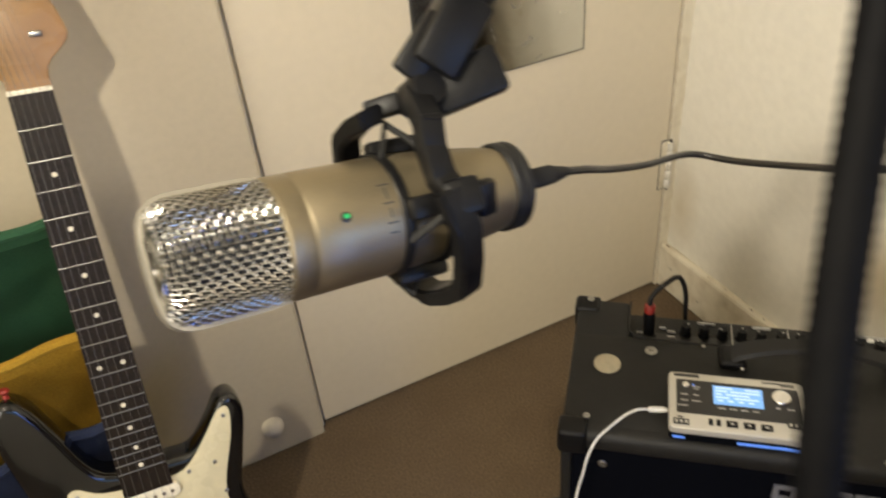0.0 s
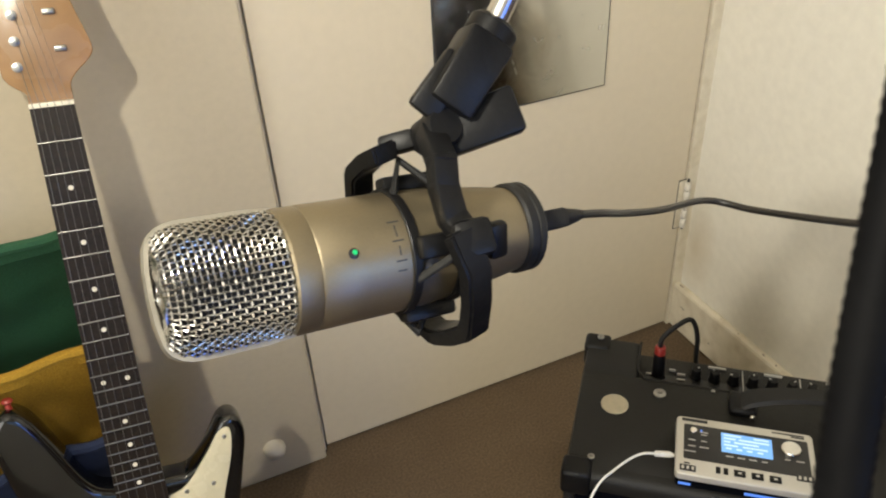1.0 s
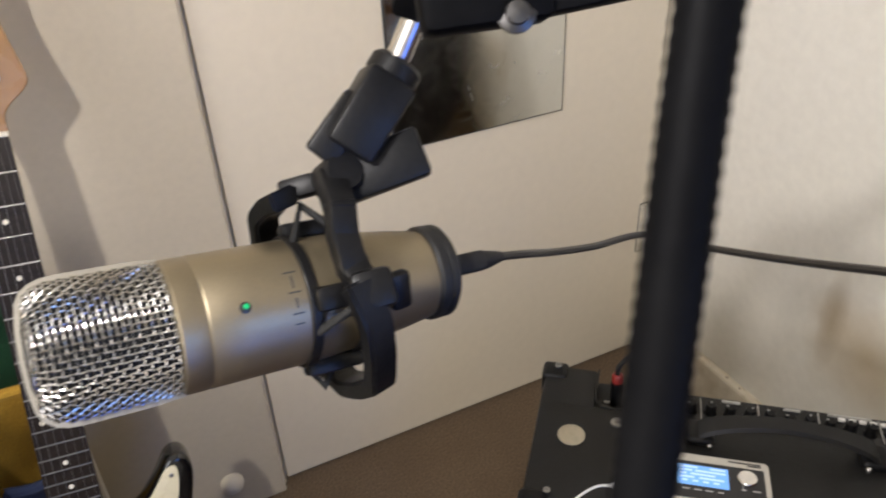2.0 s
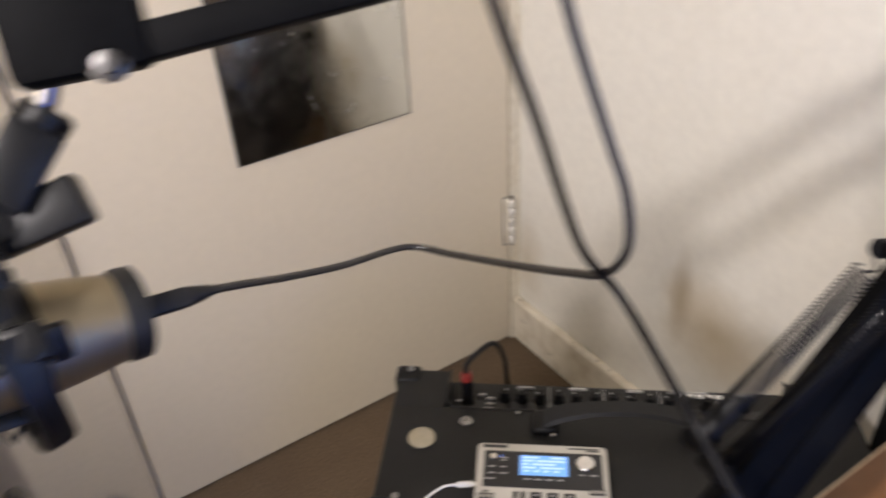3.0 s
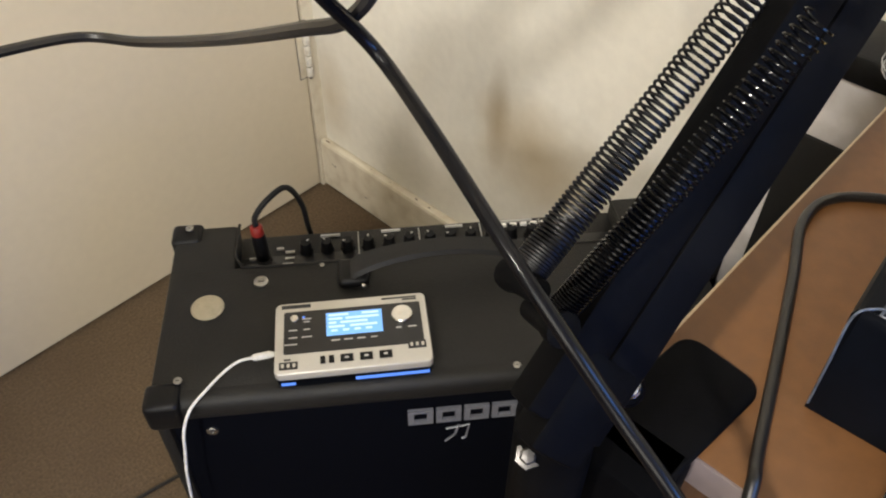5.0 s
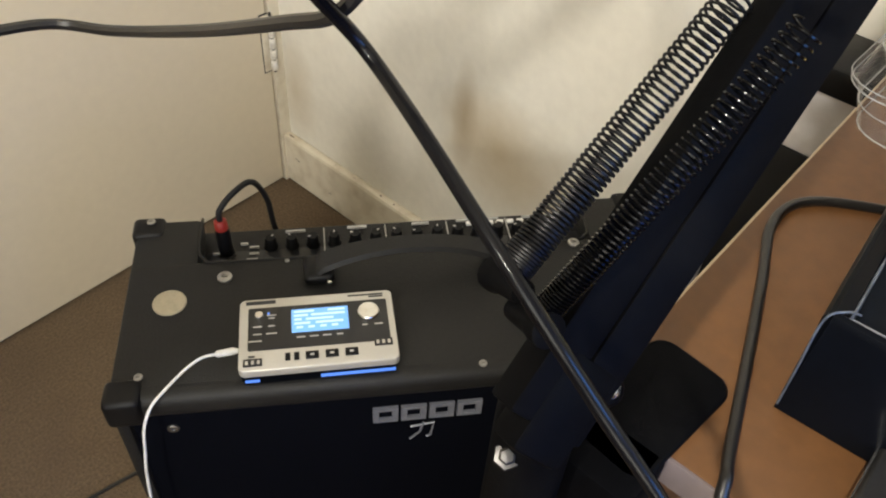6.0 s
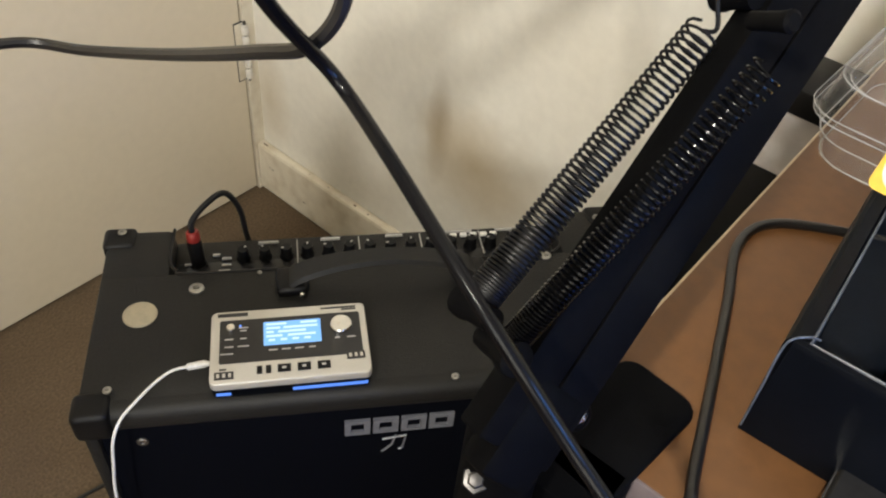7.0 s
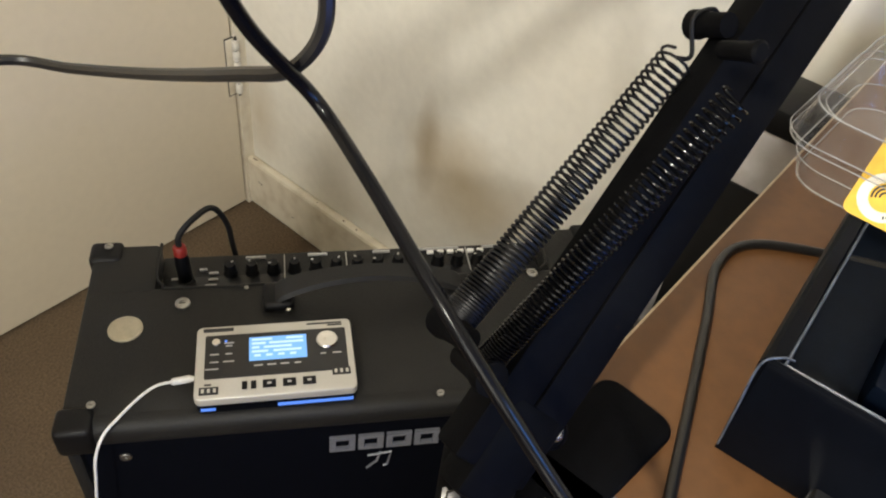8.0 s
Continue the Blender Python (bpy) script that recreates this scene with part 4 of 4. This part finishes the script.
part("lead", tube(smooth_path([pe, pe + Vector((0.010, 0.016, -0.008)), (-0.070, 0.345, 0.918), (-0.050, 0.385, 0.898), (-0.021, 0.435, 0.878), (0.010, 0.425, 0.880), (0.050, 0.380, 0.905), (0.083, 0.333, 0.934), (0.0985, 0.3165, 0.946), (0.1075, 0.313, 0.963), (0.105, 0.313, 0.99), (0.096, 0.312, 1.017), (0.079, 0.311, 1.066), (0.060, 0.306, 1.13), (0.04, 0.29, 1.16), (0.0, 0.278, 1.158)], 10), 0.0023, 8), CABLE, usb)
GLOSSCABLE = material("glossy_cable_jacket", (0.003, 0.003, 0.004), 0.22, vary=0.1, grain=300, bump=0.03, spec=0.22)
cab2 = thing("hanging_cable", "thick black cable hanging from the boom arm down to the desk", "cable")
part("lead", tube(smooth_path([(-0.005, 0.262, 1.165), (0.03, 0.258, 1.155), (0.053, 0.268, 1.083), (0.0655, 0.276, 1.044), (0.0760, 0.285, 1.006), (0.0870, 0.300, 0.969), (0.1045, 0.312, 0.9385), (0.117, 0.287, 0.930), (0.133, 0.250, 0.918), (0.145, 0.233, 0.904), (0.158, 0.219, 0.887), (0.174, 0.199, 0.868), (0.192, 0.178, 0.835), (0.205, 0.165, 0.75), (0.21, 0.155, 0.5), (0.22, 0.13, 0.1), (0.25, 0.11, 0.004), (0.4, 0.05, 0.004)], 10), 0.0022, 12), GLOSSCABLE, cab2)
cab3 = thing("desk_cable", "black cable lying in a bend on the desk", "cable")
DC = DZ + 0.0029
part("lead", tube(smooth_path([(0.47, 0.33, DC), (0.42, 0.368, DC), (0.371, 0.390, DC), (0.338, 0.396, DC), (0.314, 0.381, DC), (0.2925, 0.345, DC), (0.2675, 0.3035, DC), (0.2405, 0.2595, DC), (0.232, 0.245, DC), (0.226, 0.232, DZ - 0.03), (0.21, 0.21, 0.6), (0.2, 0.2, 0.1), (0.22, 0.22, 0.004)], 8), 0.0027, 10), CABLE, cab3)

# ---- gooseneck close to the camera ----
goose = thing("flexible_gooseneck", "black ribbed flexible gooseneck stem clamped to the desk", "gooseneck")
gpath = smooth_path([(-0.030, 0.115, 1.245), (-0.0265, 0.085, 1.18), (-0.0280, 0.058, 1.122), (-0.0283, 0.030, 1.065), (-0.020, 0.006, 1.01), (0.03, -0.03, 0.95), (0.12, -0.06, 0.93), (0.22, -0.06, 0.92), (0.30, -0.03, 0.88), (0.33, -0.01, 0.80)], 60)
part("stem", tube(gpath, [0.0035 + 0.0002 * (i % 2) for i in range(len(gpath))], 14), ARMPAINT, goose)

part("joint_knob", lathe([(0.002, -0.014), (0.009, -0.011), (0.0125, -0.004), (0.0125, 0.004), (0.009, 0.011), (0.002, 0.014)], 24, m=Matrix.Translation((-0.022, 0.010, 1.022)) @ Matrix.Rotation(radians(70), 4, "Y")), PLASTIC, goose, "black ribbed joint knob")
part("desk_foot", lathe([(0.030, DZ + 0.0005), (0.030, DZ + 0.006), (0.008, DZ + 0.012), (0.006, DZ + 0.03)], 28, m=Matrix.Translation((0.33, -0.01, 0))), PLASTIC, goose)

# ---- open black box and clamshell on the desk ----
CARTON_AT = Matrix.Translation((0.2685, 0.2785, DZ)) @ Matrix.Rotation(radians(43.0), 4, "Z")
carton = thing("open_box", "open glossy black cardboard box with a dark blue lining", "box", CARTON_AT)
BX, BY, BH = 0.24, 0.145, 0.061
part("bottom", block((0.004, -BY + 0.004, 0.0005), (BX - 0.004, -0.008, 0.004)), CARTON_IN, carton)


def wall_strip(p, q, thick, flare):
    """A double card wall from p to q on the desk, leaning out by flare, with a rounded fold along its top."""
    b = bmesh.new()
    p, q = Vector((*p, 0)), Vector((*q, 0))
    d = (q - p).normalized()
    inward = Vector((-d.y, d.x, 0))
    prof = [(0.0, 0.0005), (-flare, BH - 0.004), (-flare + 0.0012, BH - 0.001), (-flare + 0.003, BH), (-flare + thick * 0.8, BH - 0.0014), (-flare + thick, BH - 0.0045), (thick * 0.6, 0.004), (thick * 0.5, 0.0005)]
    ends = []
    for k in range(13):
        o = p + (q - p) * k / 12
        bow = 0.0012 * math.sin(math.pi * k / 12)
        ends.append([b.verts.new(o + inward * (u - bow * z / BH) + Vector((0, 0, z))) for u, z in prof])
    for e, f in zip(ends, ends[1:]):
        for k in range(len(prof)):
            b.faces.new((e[k], e[(k + 1) % len(prof)], f[(k + 1) % len(prof)], f[k]))
    b.faces.new(ends[0])
    b.faces.new(ends[-1][::-1])
    fold = [p + (q - p) * k / 12 + inward * (-flare + thick * 0.86) + Vector((0, 0, BH - 0.0019)) for k in range(13)]
    return b, fold


for p, q, thick in (((BX, 0), (0, 0), 0.010), ((0, -0.0008), (0, -BY), 0.006), ((0, -BY), (BX, -BY), 0.008), ((BX, -BY), (BX, 0), 0.006)):
    b, fold = wall_strip(p, q, thick, 0.0022)
    wl = part("side_wall", b, CARTON, carton)
    part("rim", tube(fold, 0.0006, 6), CARDEDGE, wl, "worn rim with a pale blue sheen painted on")
part("corner_fold", tube(smooth_path([(-0.0006, -0.0004, 0.004), (-0.0012, 0.0004, 0.03), (-0.0016, 0.0012, BH - 0.004), (0.003, -0.004, BH + 0.0004), (0.0075, -0.0085, BH - 0.002)], 6), 0.0005, 6), CARDEDGE, carton, "worn fold at the corner with a pale sheen painted on")
part("tray_insert", block((0.050, -BY + 0.012, 0.006), (BX - 0.02, -0.040, 0.030), 0.003), CARTON_IN, carton, "dark teal card insert")
part("booklet", block((0.030, -0.105, 0.0065), (0.085, -0.050, 0.012), 0.0008, m=Matrix.Rotation(radians(-12), 4, "Z")), DARKPRINT, carton, "black booklet with a white emblem")
part("booklet_mark", block((0.034, -0.080, 0.0121), (0.046, -0.073, 0.0126), m=Matrix.Rotation(radians(-12), 4, "Z")), MARK, carton)

# ---- small metal case on the desk ----
GUNMETAL = material("brushed_gunmetal", (0.06, 0.058, 0.056), 0.38, 0.7, vary=0.1, grain=240, bump=0.1, stain=(0.08, 0.075, 0.07), stain_scale=30)
case = thing("metal_case", "small brushed gunmetal case with a bright rim on the desk", "case", Matrix.Translation((0.2975, 0.2225, DZ)) @ Matrix.Rotation(radians(40), 4, "Z"))
part("case_body", slab(rounded(0.062, 0.044, 0.006), 0.0004, 0.008, 0.002), GUNMETAL, case)
part("case_lid", slab(rounded(0.063, 0.045, 0.0065), 0.0085, 0.013, 0.002), GUNMETAL, case)
part("case_rim", tube([Vector((x, y, 0.0083)) for x, y in rounded(0.0632, 0.0452, 0.0065, 6)], 0.0009, 6, closed=True), STEEL, case, "bright metal rim")

# ---- electric guitar leaning on the wall ----
FRETWIRE = material("worn_fret_wire", (0.24, 0.23, 0.21), 0.35, 0.9, bump=0)
STRINGWIRE = material("dull_string_wire", (0.16, 0.15, 0.13), 0.4, 0.8, bump=0)
gd = Vector((-0.13, 0.29, 0.95)).normalized()
gx = Vector((0.767, 0.642, 0))
gx = (gx - gd * gx.dot(gd)).normalized()
GUITAR = axes(Vector((-0.590, 0.395, 0.215)), gx, gd, gx.cross(gd))
guitar = thing("electric_guitar", "black electric guitar with a cream pickguard leaning on the wall", "guitar", GUITAR)
body_pts = [(0.0, -0.158), (0.07, -0.150), (0.13, -0.112), (0.158, -0.050), (0.148, 0.010), (0.120, 0.060), (0.110, 0.110), (0.120, 0.160), (0.132, 0.217), (0.124, 0.245), (0.105, 0.245), (0.086, 0.217), (0.060, 0.188), (0.030, 0.186), (-0.030, 0.190), (-0.056, 0.208), (-0.080, 0.262), (-0.102, 0.306), (-0.125, 0.317), (-0.142, 0.288), (-0.136, 0.230), (-0.118, 0.140), (-0.122, 0.085), (-0.145, 0.030), (-0.163, -0.040), (-0.140, -0.110), (-0.080, -0.150)]
outline = [(p.x, p.y) for p in smooth_path([(x, y, 0) for x, y in body_pts], 5, True)]
part("body", slab(outline, -0.044, 0.0, 0.010, segments=4), GLOSSBLACK, guitar)
guard_pts = [(0.035, -0.035), (0.090, -0.060), (0.125, -0.030), (0.115, 0.030), (0.092, 0.080), (0.090, 0.130), (0.110, 0.196), (0.114, 0.232), (0.100, 0.232), (0.080, 0.205), (0.045, 0.168), (0.0, 0.166), (-0.050, 0.172), (-0.078, 0.188), (-0.088, 0.172), (-0.066, 0.10), (-0.055, 0.040), (-0.035, 0.0), (0.0, -0.01)]
gl = [(p.x, p.y) for p in smooth_path([(x, y, 0) for x, y in guard_pts], 4, True)]
part("pickguard", slab(gl, 0.0, 0.0025, 0.0006), PEARL, guitar, "cream scuffed pickguard")
for x, y in ((-0.078, 0.178), (0.106, 0.224), (0.088, 0.120), (0.05, 0.164), (0.116, 0.010), (-0.058, 0.06), (0.083, 0.165)):
    put_screw(guitar, (x, y, 0.0030), 0.55, name="guard_screw")
for y in (0.150, 0.100, 0.045):
    pk = part("pickup", slab(rounded(0.072, 0.018, 0.008), 0.002, 0.010, 0.002, m=Matrix.Translation((0, y, 0))), BONE, guitar, "cream single-coil pickup")
    for k in range(6):
        part("pole_piece", lathe([(0.0024, 0.009), (0.0024, 0.0108), (0.0002, 0.0109)], 10, m=Matrix.Translation((-0.026 + 0.0104 * k, y, 0))), STEEL, pk)
part("bridge", block((-0.038, -0.022, 0.0), (0.038, 0.010, 0.010), 0.003), STEEL, guitar, "chrome bridge")
for x, y in ((0.075, 0.045), (0.085, 0.005), (0.090, -0.03)):
    part("tone_knob", lathe([(0.012, 0.003), (0.011, 0.016), (0.009, 0.018)], 24, m=Matrix.Translation((x, y, 0))), BONE, guitar)
for x, y in ((-0.118, 0.320), ):
    part("strap_button", lathe([(0.004, 0), (0.003, 0.006), (0.0065, 0.010), (0.005, 0.013)], 14, m=Matrix.Translation((x, y - 0.004, -0.02)) @ Matrix.Rotation(radians(-90), 4, "X")), PLUGRED, guitar, "strap button with a red washer")
# neck: scale 0.648, nut at y = 0.648
NUT = 0.648


def neck_half(y):
    return 0.0215 + (0.0285 - 0.0215) * (NUT - y) / 0.48


nk = bmesh.new()
prev = None
for y in (0.150, 0.19, 0.30, 0.45, 0.60, 0.660):
    w = neck_half(y)
    now = [nk.verts.new((w * math.cos(radians(a)), y, 0.0045 - 0.022 * math.sin(radians(a)))) for a in range(0, 181, 20)]
    if prev:
        for k in range(len(now) - 1):
            nk.faces.new((prev[k], prev[k + 1], now[k + 1], now[k]))
        nk.faces.new((prev[-1], prev[0], now[0], now[-1]))
    else:
        nk.faces.new(now)
    prev = now
nk.faces.new(prev[::-1])
part("neck", nk, MAPLE, guitar, "varnished maple neck")
fb = bmesh.new()
ya, yb = 0.160, NUT
fv = [fb.verts.new(v) for v in ((-neck_half(ya), ya, 0.0045), (neck_half(ya), ya, 0.0045), (neck_half(yb), yb, 0.0045), (-neck_half(yb), yb, 0.0045), (-neck_half(ya), ya, 0.0105), (neck_half(ya), ya, 0.0105), (neck_half(yb), yb, 0.0105), (-neck_half(yb), yb, 0.0105))]
for q in ((0, 1, 2, 3), (4, 5, 6, 7), (0, 1, 5, 4), (1, 2, 6, 5), (2, 3, 7, 6), (3, 0, 4, 7)):
    fb.faces.new([fv[k] for k in q])
part("fretboard", fb, ROSEWOOD, guitar, "dark rosewood fretboard", smooth=False)
for k in range(1, 22):
    y = NUT * 2 ** (-k / 12)
    w = neck_half(y) - 0.0005
    part("fret", tube([Vector((-w, y, 0.0106)), Vector((w, y, 0.0106))], 0.0009, 6), FRETWIRE, guitar)
for k in (3, 5, 7, 9, 12, 15, 17, 19, 21):
    y = (NUT * 2 ** (-k / 12) + NUT * 2 ** (-(k - 1) / 12)) / 2
    for x in ((-0.013, 0.013) if k == 12 else (0.0,)):
        part("position_dot", lathe([(0.0028, 0.0100), (0.0028, 0.0109), (0.0002, 0.0110)], 14, m=Matrix.Translation((x, y, 0))), BONE, guitar)
part("nut", block((-0.0218, NUT - 0.0005, 0.004), (0.0218, NUT + 0.0045, 0.0125), 0.0008), BONE, guitar, "bone nut")
head_pts = [(-0.0215, 0.652), (-0.022, 0.662), (-0.034, 0.672), (-0.040, 0.682), (-0.040, 0.700), (-0.038, 0.735), (-0.035, 0.775), (-0.029, 0.815), (-0.011, 0.842), (0.018, 0.846), (0.034, 0.826), (0.033, 0.800), (0.034, 0.775), (0.040, 0.745), (0.049, 0.712), (0.050, 0.700), (0.043, 0.690), (0.029, 0.678), (0.0225, 0.668), (0.0215, 0.652)]
hp = [(p.x, p.y) for p in smooth_path([(x, y, 0) for x, y in head_pts], 4)]
part("headstock", slab(hp, -0.012, 0.0035, 0.0015), MAPLE, guitar, "varnished maple headstock")
for k in range(6):
    y = 0.690 + 0.0255 * k
    x = -0.024 + 0.0028 * k
    pg = part("tuning_post", lathe([(0.0052, 0.003), (0.0052, 0.0045), (0.0032, 0.0050), (0.0030, 0.013), (0.0036, 0.0135), (0.0002, 0.014)], 14, m=Matrix.Translation((x, y, 0))), SCREWSTEEL, guitar, "dull chrome tuning post")
    tn = tube([Vector((x - 0.012, y, -0.008)), Vector((x - 0.028, y, -0.008))], 0.0016, 6)
    lathe([(0.003, 0.0), (0.0072, 0.003), (0.0078, 0.009), (0.0045, 0.014)], 12, bm=tn, m=Matrix.Translation((x - 0.026, y, -0.008)) @ Matrix.Rotation(radians(-90), 4, "Y") @ Matrix.Diagonal((1, 0.5, 1, 1)))
    part("tuner_key", tn, SCREWSTEEL, pg, "chrome tuner key")
for x, y in ((0.020, 0.705), (0.016, 0.742)):
    part("string_tree", block((x - 0.006, y - 0.003, 0.0035), (x + 0.006, y + 0.003, 0.009), 0.0015), SCREWSTEEL, guitar)
for k in range(6):
    xs = -0.0265 + 0.0106 * k
    xn = -0.0175 + 0.0070 * k
    part("string", tube([Vector((xs, 0.0, 0.0135)), Vector((xn, NUT, 0.0130)), Vector((-0.024 + 0.0028 * k + 0.003, 0.690 + 0.0255 * k, 0.0095))], 0.00042 - 0.00005 * k, 5), STRINGWIRE, guitar)

# ---- canvas storage rack behind the guitar ----
rack = thing("fabric_storage_rack", "canvas storage slings in green, yellow and navy stacked on a rack", "storage rack", ROOM)


def sling(a0, a1, z0, z1, b0, seed, mat, name, label):
    """A hanging cloth band with a rolled upper hem, folds and thickness."""
    b = bmesh.new()
    na, nz = 90, 16
    rnd = random.Random(seed)
    ph = [rnd.uniform(0, 6.28) for _ in range(4)]
    grid = []
    for i in range(na + 1):
        s = i / na
        a = a0 + (a1 - a0) * s
        col = []
        for j in range(nz + 1):
            t = j / nz
            sag = -0.008 * math.sin(math.pi * s) * t
            fold = 0.007 * math.sin(13 * s + ph[0] + 2.0 * t) * (1 - t * 0.6) + 0.004 * math.sin(37 * s + ph[1] - 4 * t) + 0.010 * noise.noise(Vector((a * 14, t * 5, seed)))
            z = z0 + (z1 - z0) * t + sag + 0.03 * (1 - s) * (0.4 + t * 0.6)
            bb = b0 + 0.05 * t + fold
            if j == nz:
                bb -= 0.012
            col.append(b.verts.new((a, bb, z)))
        grid.append(col)
    for i in range(na):
        for j in range(nz):
            b.faces.new((grid[i][j], grid[i + 1][j], grid[i + 1][j + 1], grid[i][j + 1]))
    hem = [col[nz].co.copy() for col in grid]
    bmesh.ops.solidify(b, geom=b.faces[:], thickness=0.003)
    cloth = part(name, b, mat, rack, label)
    part("hem", tube(hem, 0.007, 8), mat, cloth)
    return cloth


sling(1.06, 1.75, 0.42, 0.63, 0.09, 1, GREENCLOTH, "sling", "creased green canvas sling")
sling(1.06, 1.75, 0.30, 0.50, 0.15, 2, YELLOWCLOTH, "sling", "creased yellow canvas sling")
sling(1.06, 1.75, 0.04, 0.405, 0.21, 3, BLUECLOTH, "sling", "creased navy canvas sling")
for a in (1.08, 1.74):
    part("post", block((a - 0.012, 0.04, 0.0), (a + 0.012, 0.064, 0.60), 0.003), BONE, rack)
    part("foot_rail", block((a - 0.012, 0.04, 0.0), (a + 0.012, 0.33, 0.024), 0.003), BONE, rack)

# ---- door hinge and marks ----
hinge = part("hinge", block((0.0015, 0.0002, 0.258), (0.018, 0.0026, 0.366), 0.0006), TRIM, door, "paint-covered steel butt hinge")
# dark plate, a little larger than the leaf, paints the shadow round it
part("leaf_shadow", block((0.0008, 0.0001, 0.2555), (0.0192, 0.0010, 0.3685)), DARKPRINT, hinge, "dark gap and shadow line round the hinge leaf")
for k in range(5):
    part("knuckle", lathe([(0.0052, 0.2590 + k * 0.0215), (0.0064, 0.2605 + k * 0.0215), (0.0064, 0.2765 + k * 0.0215), (0.0052, 0.2780 + k * 0.0215)], 12, m=Matrix.Translation((0.0, 0.006, 0))), HINGEPAINT, hinge)
part("pin", lathe([(0.0022, 0.254), (0.0026, 0.255), (0.0026, 0.369), (0.0022, 0.370)], 10, m=Matrix.Translation((0.0, 0.006, 0))), DARKPRINT, hinge)

# ---- narrow unit between the desk and the wall ----
unit = thing("narrow_cabinet", "scuffed white narrow cabinet with a black top beside the desk", "cabinet", ROOM)
part("carcass", block((0.0, 0.825, 0.0), (0.055, 0.945, 0.680), 0.002), GREYBOARD, unit)
part("top", block((0.0, 0.815, 0.680), (0.075, 0.948, 0.706), 0.003), PLASTIC, unit, "black top slab")
part("side_board", block((0.0, 0.795, 0.0), (0.060, 0.823, 0.680), 0.002), PLASTIC, unit, "black side board")
part("door_panel", block((0.055, 0.845, 0.05), (0.060, 0.942, 0.606), 0.002), RUBBER, unit, "dark inset panel")

# ---- clear food tub with a yellow label on the box ----
tub = thing("plastic_clamshell", "empty clear plastic clamshell tub with a yellow label", "plastic tub", CARTON_AT @ Matrix.Translation((0.158, -0.019, BH + 0.0012)) @ Matrix.Rotation(radians(-4), 4, "Z"))


def shell(w, d, h, flare, t=0.0007):
    """A thin open tray with sloping walls and a rim."""
    b = bmesh.new()
    prev = None
    for k, z in ((0.0, 0.0), (0.10, 0.003), (0.5, h * 0.5), (0.52, h * 0.54), (1.0, h), (1.25, h), (1.27, h + 0.003)):
        now = [b.verts.new((x, y, z)) for x, y in rounded(w + 2 * flare * k, d + 2 * flare * k, 0.016 + flare * k * 0.5, 5)]
        if prev:
            n = len(now)
            for i in range(n):
                b.faces.new((prev[i], prev[(i + 1) % n], now[(i + 1) % n], now[i]))
        else:
            b.faces.new(now[::-1])
        prev = now
    bmesh.ops.solidify(b, geom=b.faces[:], thickness=t)
    return b


part("tray", shell(0.100, 0.100, 0.024, 0.008), CLEAR, tub)
lid = shell(0.114, 0.110, 0.013, 0.002)
bmesh.ops.transform(lid, matrix=Matrix.Translation((0, 0, 0.041)) @ Matrix.Rotation(radians(180), 4, "X"), verts=lid.verts)
part("lid", lid, CLEAR, tub, "clear hinged lid")
for w, z in ((0.119, 0.0242), (0.121, 0.0278), (0.110, 0.0412), (0.104, 0.0395), (0.108, 0.0135), (0.101, 0.0012)):
    part("fold_line", tube([Vector((x, y, z)) for x, y in rounded(w, w, 0.018, 6)], 0.00030, 5, closed=True), CLEAREDGE, tub)
LABEL = Matrix.Translation((-0.0540, -0.004, 0.0280)) @ Matrix.Rotation(radians(-48), 4, "Y")
lab = part("label", slab(rounded(0.044, 0.050, 0.004), 0.0, 0.0004, m=LABEL), YELLOW, tub, "yellow paper label")
SEAL = LABEL @ Matrix.Translation((-0.0098, 0.0120, 0))
part("label_disc", lathe([(0.0108, 0.0004), (0.0108, 0.0008), (0.0001, 0.0008)], 40, m=SEAL), BONE, lab, "white round printed seal")
part("label_disc", lathe([(0.0064, 0.0006), (0.0064, 0.0012), (0.0001, 0.0012)], 32, m=SEAL), YELLOW, lab)
for r in (0.0052, 0.0037, 0.0021):
    part("label_arc", tube([SEAL @ Vector((r * math.cos(a), r * math.sin(a), 0.0014)) for a in [radians(-20 + 8 * k) for k in range(18)]], 0.0004, 4), DARKPRINT, lab)
for k in range(7):
    a = radians(205 + 9 * k)
    part("print_bar", block((-0.0004, -0.0007, 0.0008), (0.0004, 0.0007, 0.0011), m=SEAL @ Matrix.Translation((0.0086 * math.cos(a), 0.0086 * math.sin(a), 0)) @ Matrix.Rotation(a + math.pi / 2, 4, "Z")), DARKPRINT, lab)

# ---- rubber door stop on the panel ----
stop = thing("door_stop", "small round cream-painted door stop on the panel", "door stop", ROOM)
part("dome", lathe([(0.020, 0.0), (0.020, 0.006), (0.017, 0.014), (0.010, 0.019), (0.0005, 0.0205)], 28, m=Matrix.Translation((DOOR_W + 0.098, 0.0242, 0.075)) @ Matrix.Rotation(radians(-90), 4, "X")), TRIM, stop)

# ---- cable on the carpet ----
floor_lead = thing("floor_cable", "thin black cable lying on the carpet", "cable")
part("lead", tube(smooth_path([(-0.75, 0.35, 0.003), (-0.52, 0.52, 0.003), (-0.36, 0.64, 0.003), (-0.25, 0.708, 0.003), (-0.20, 0.736, 0.003), (-0.10, 0.79, 0.003), (0.05, 0.86, 0.003)], 8), 0.0028, 8), CABLE, floor_lead)
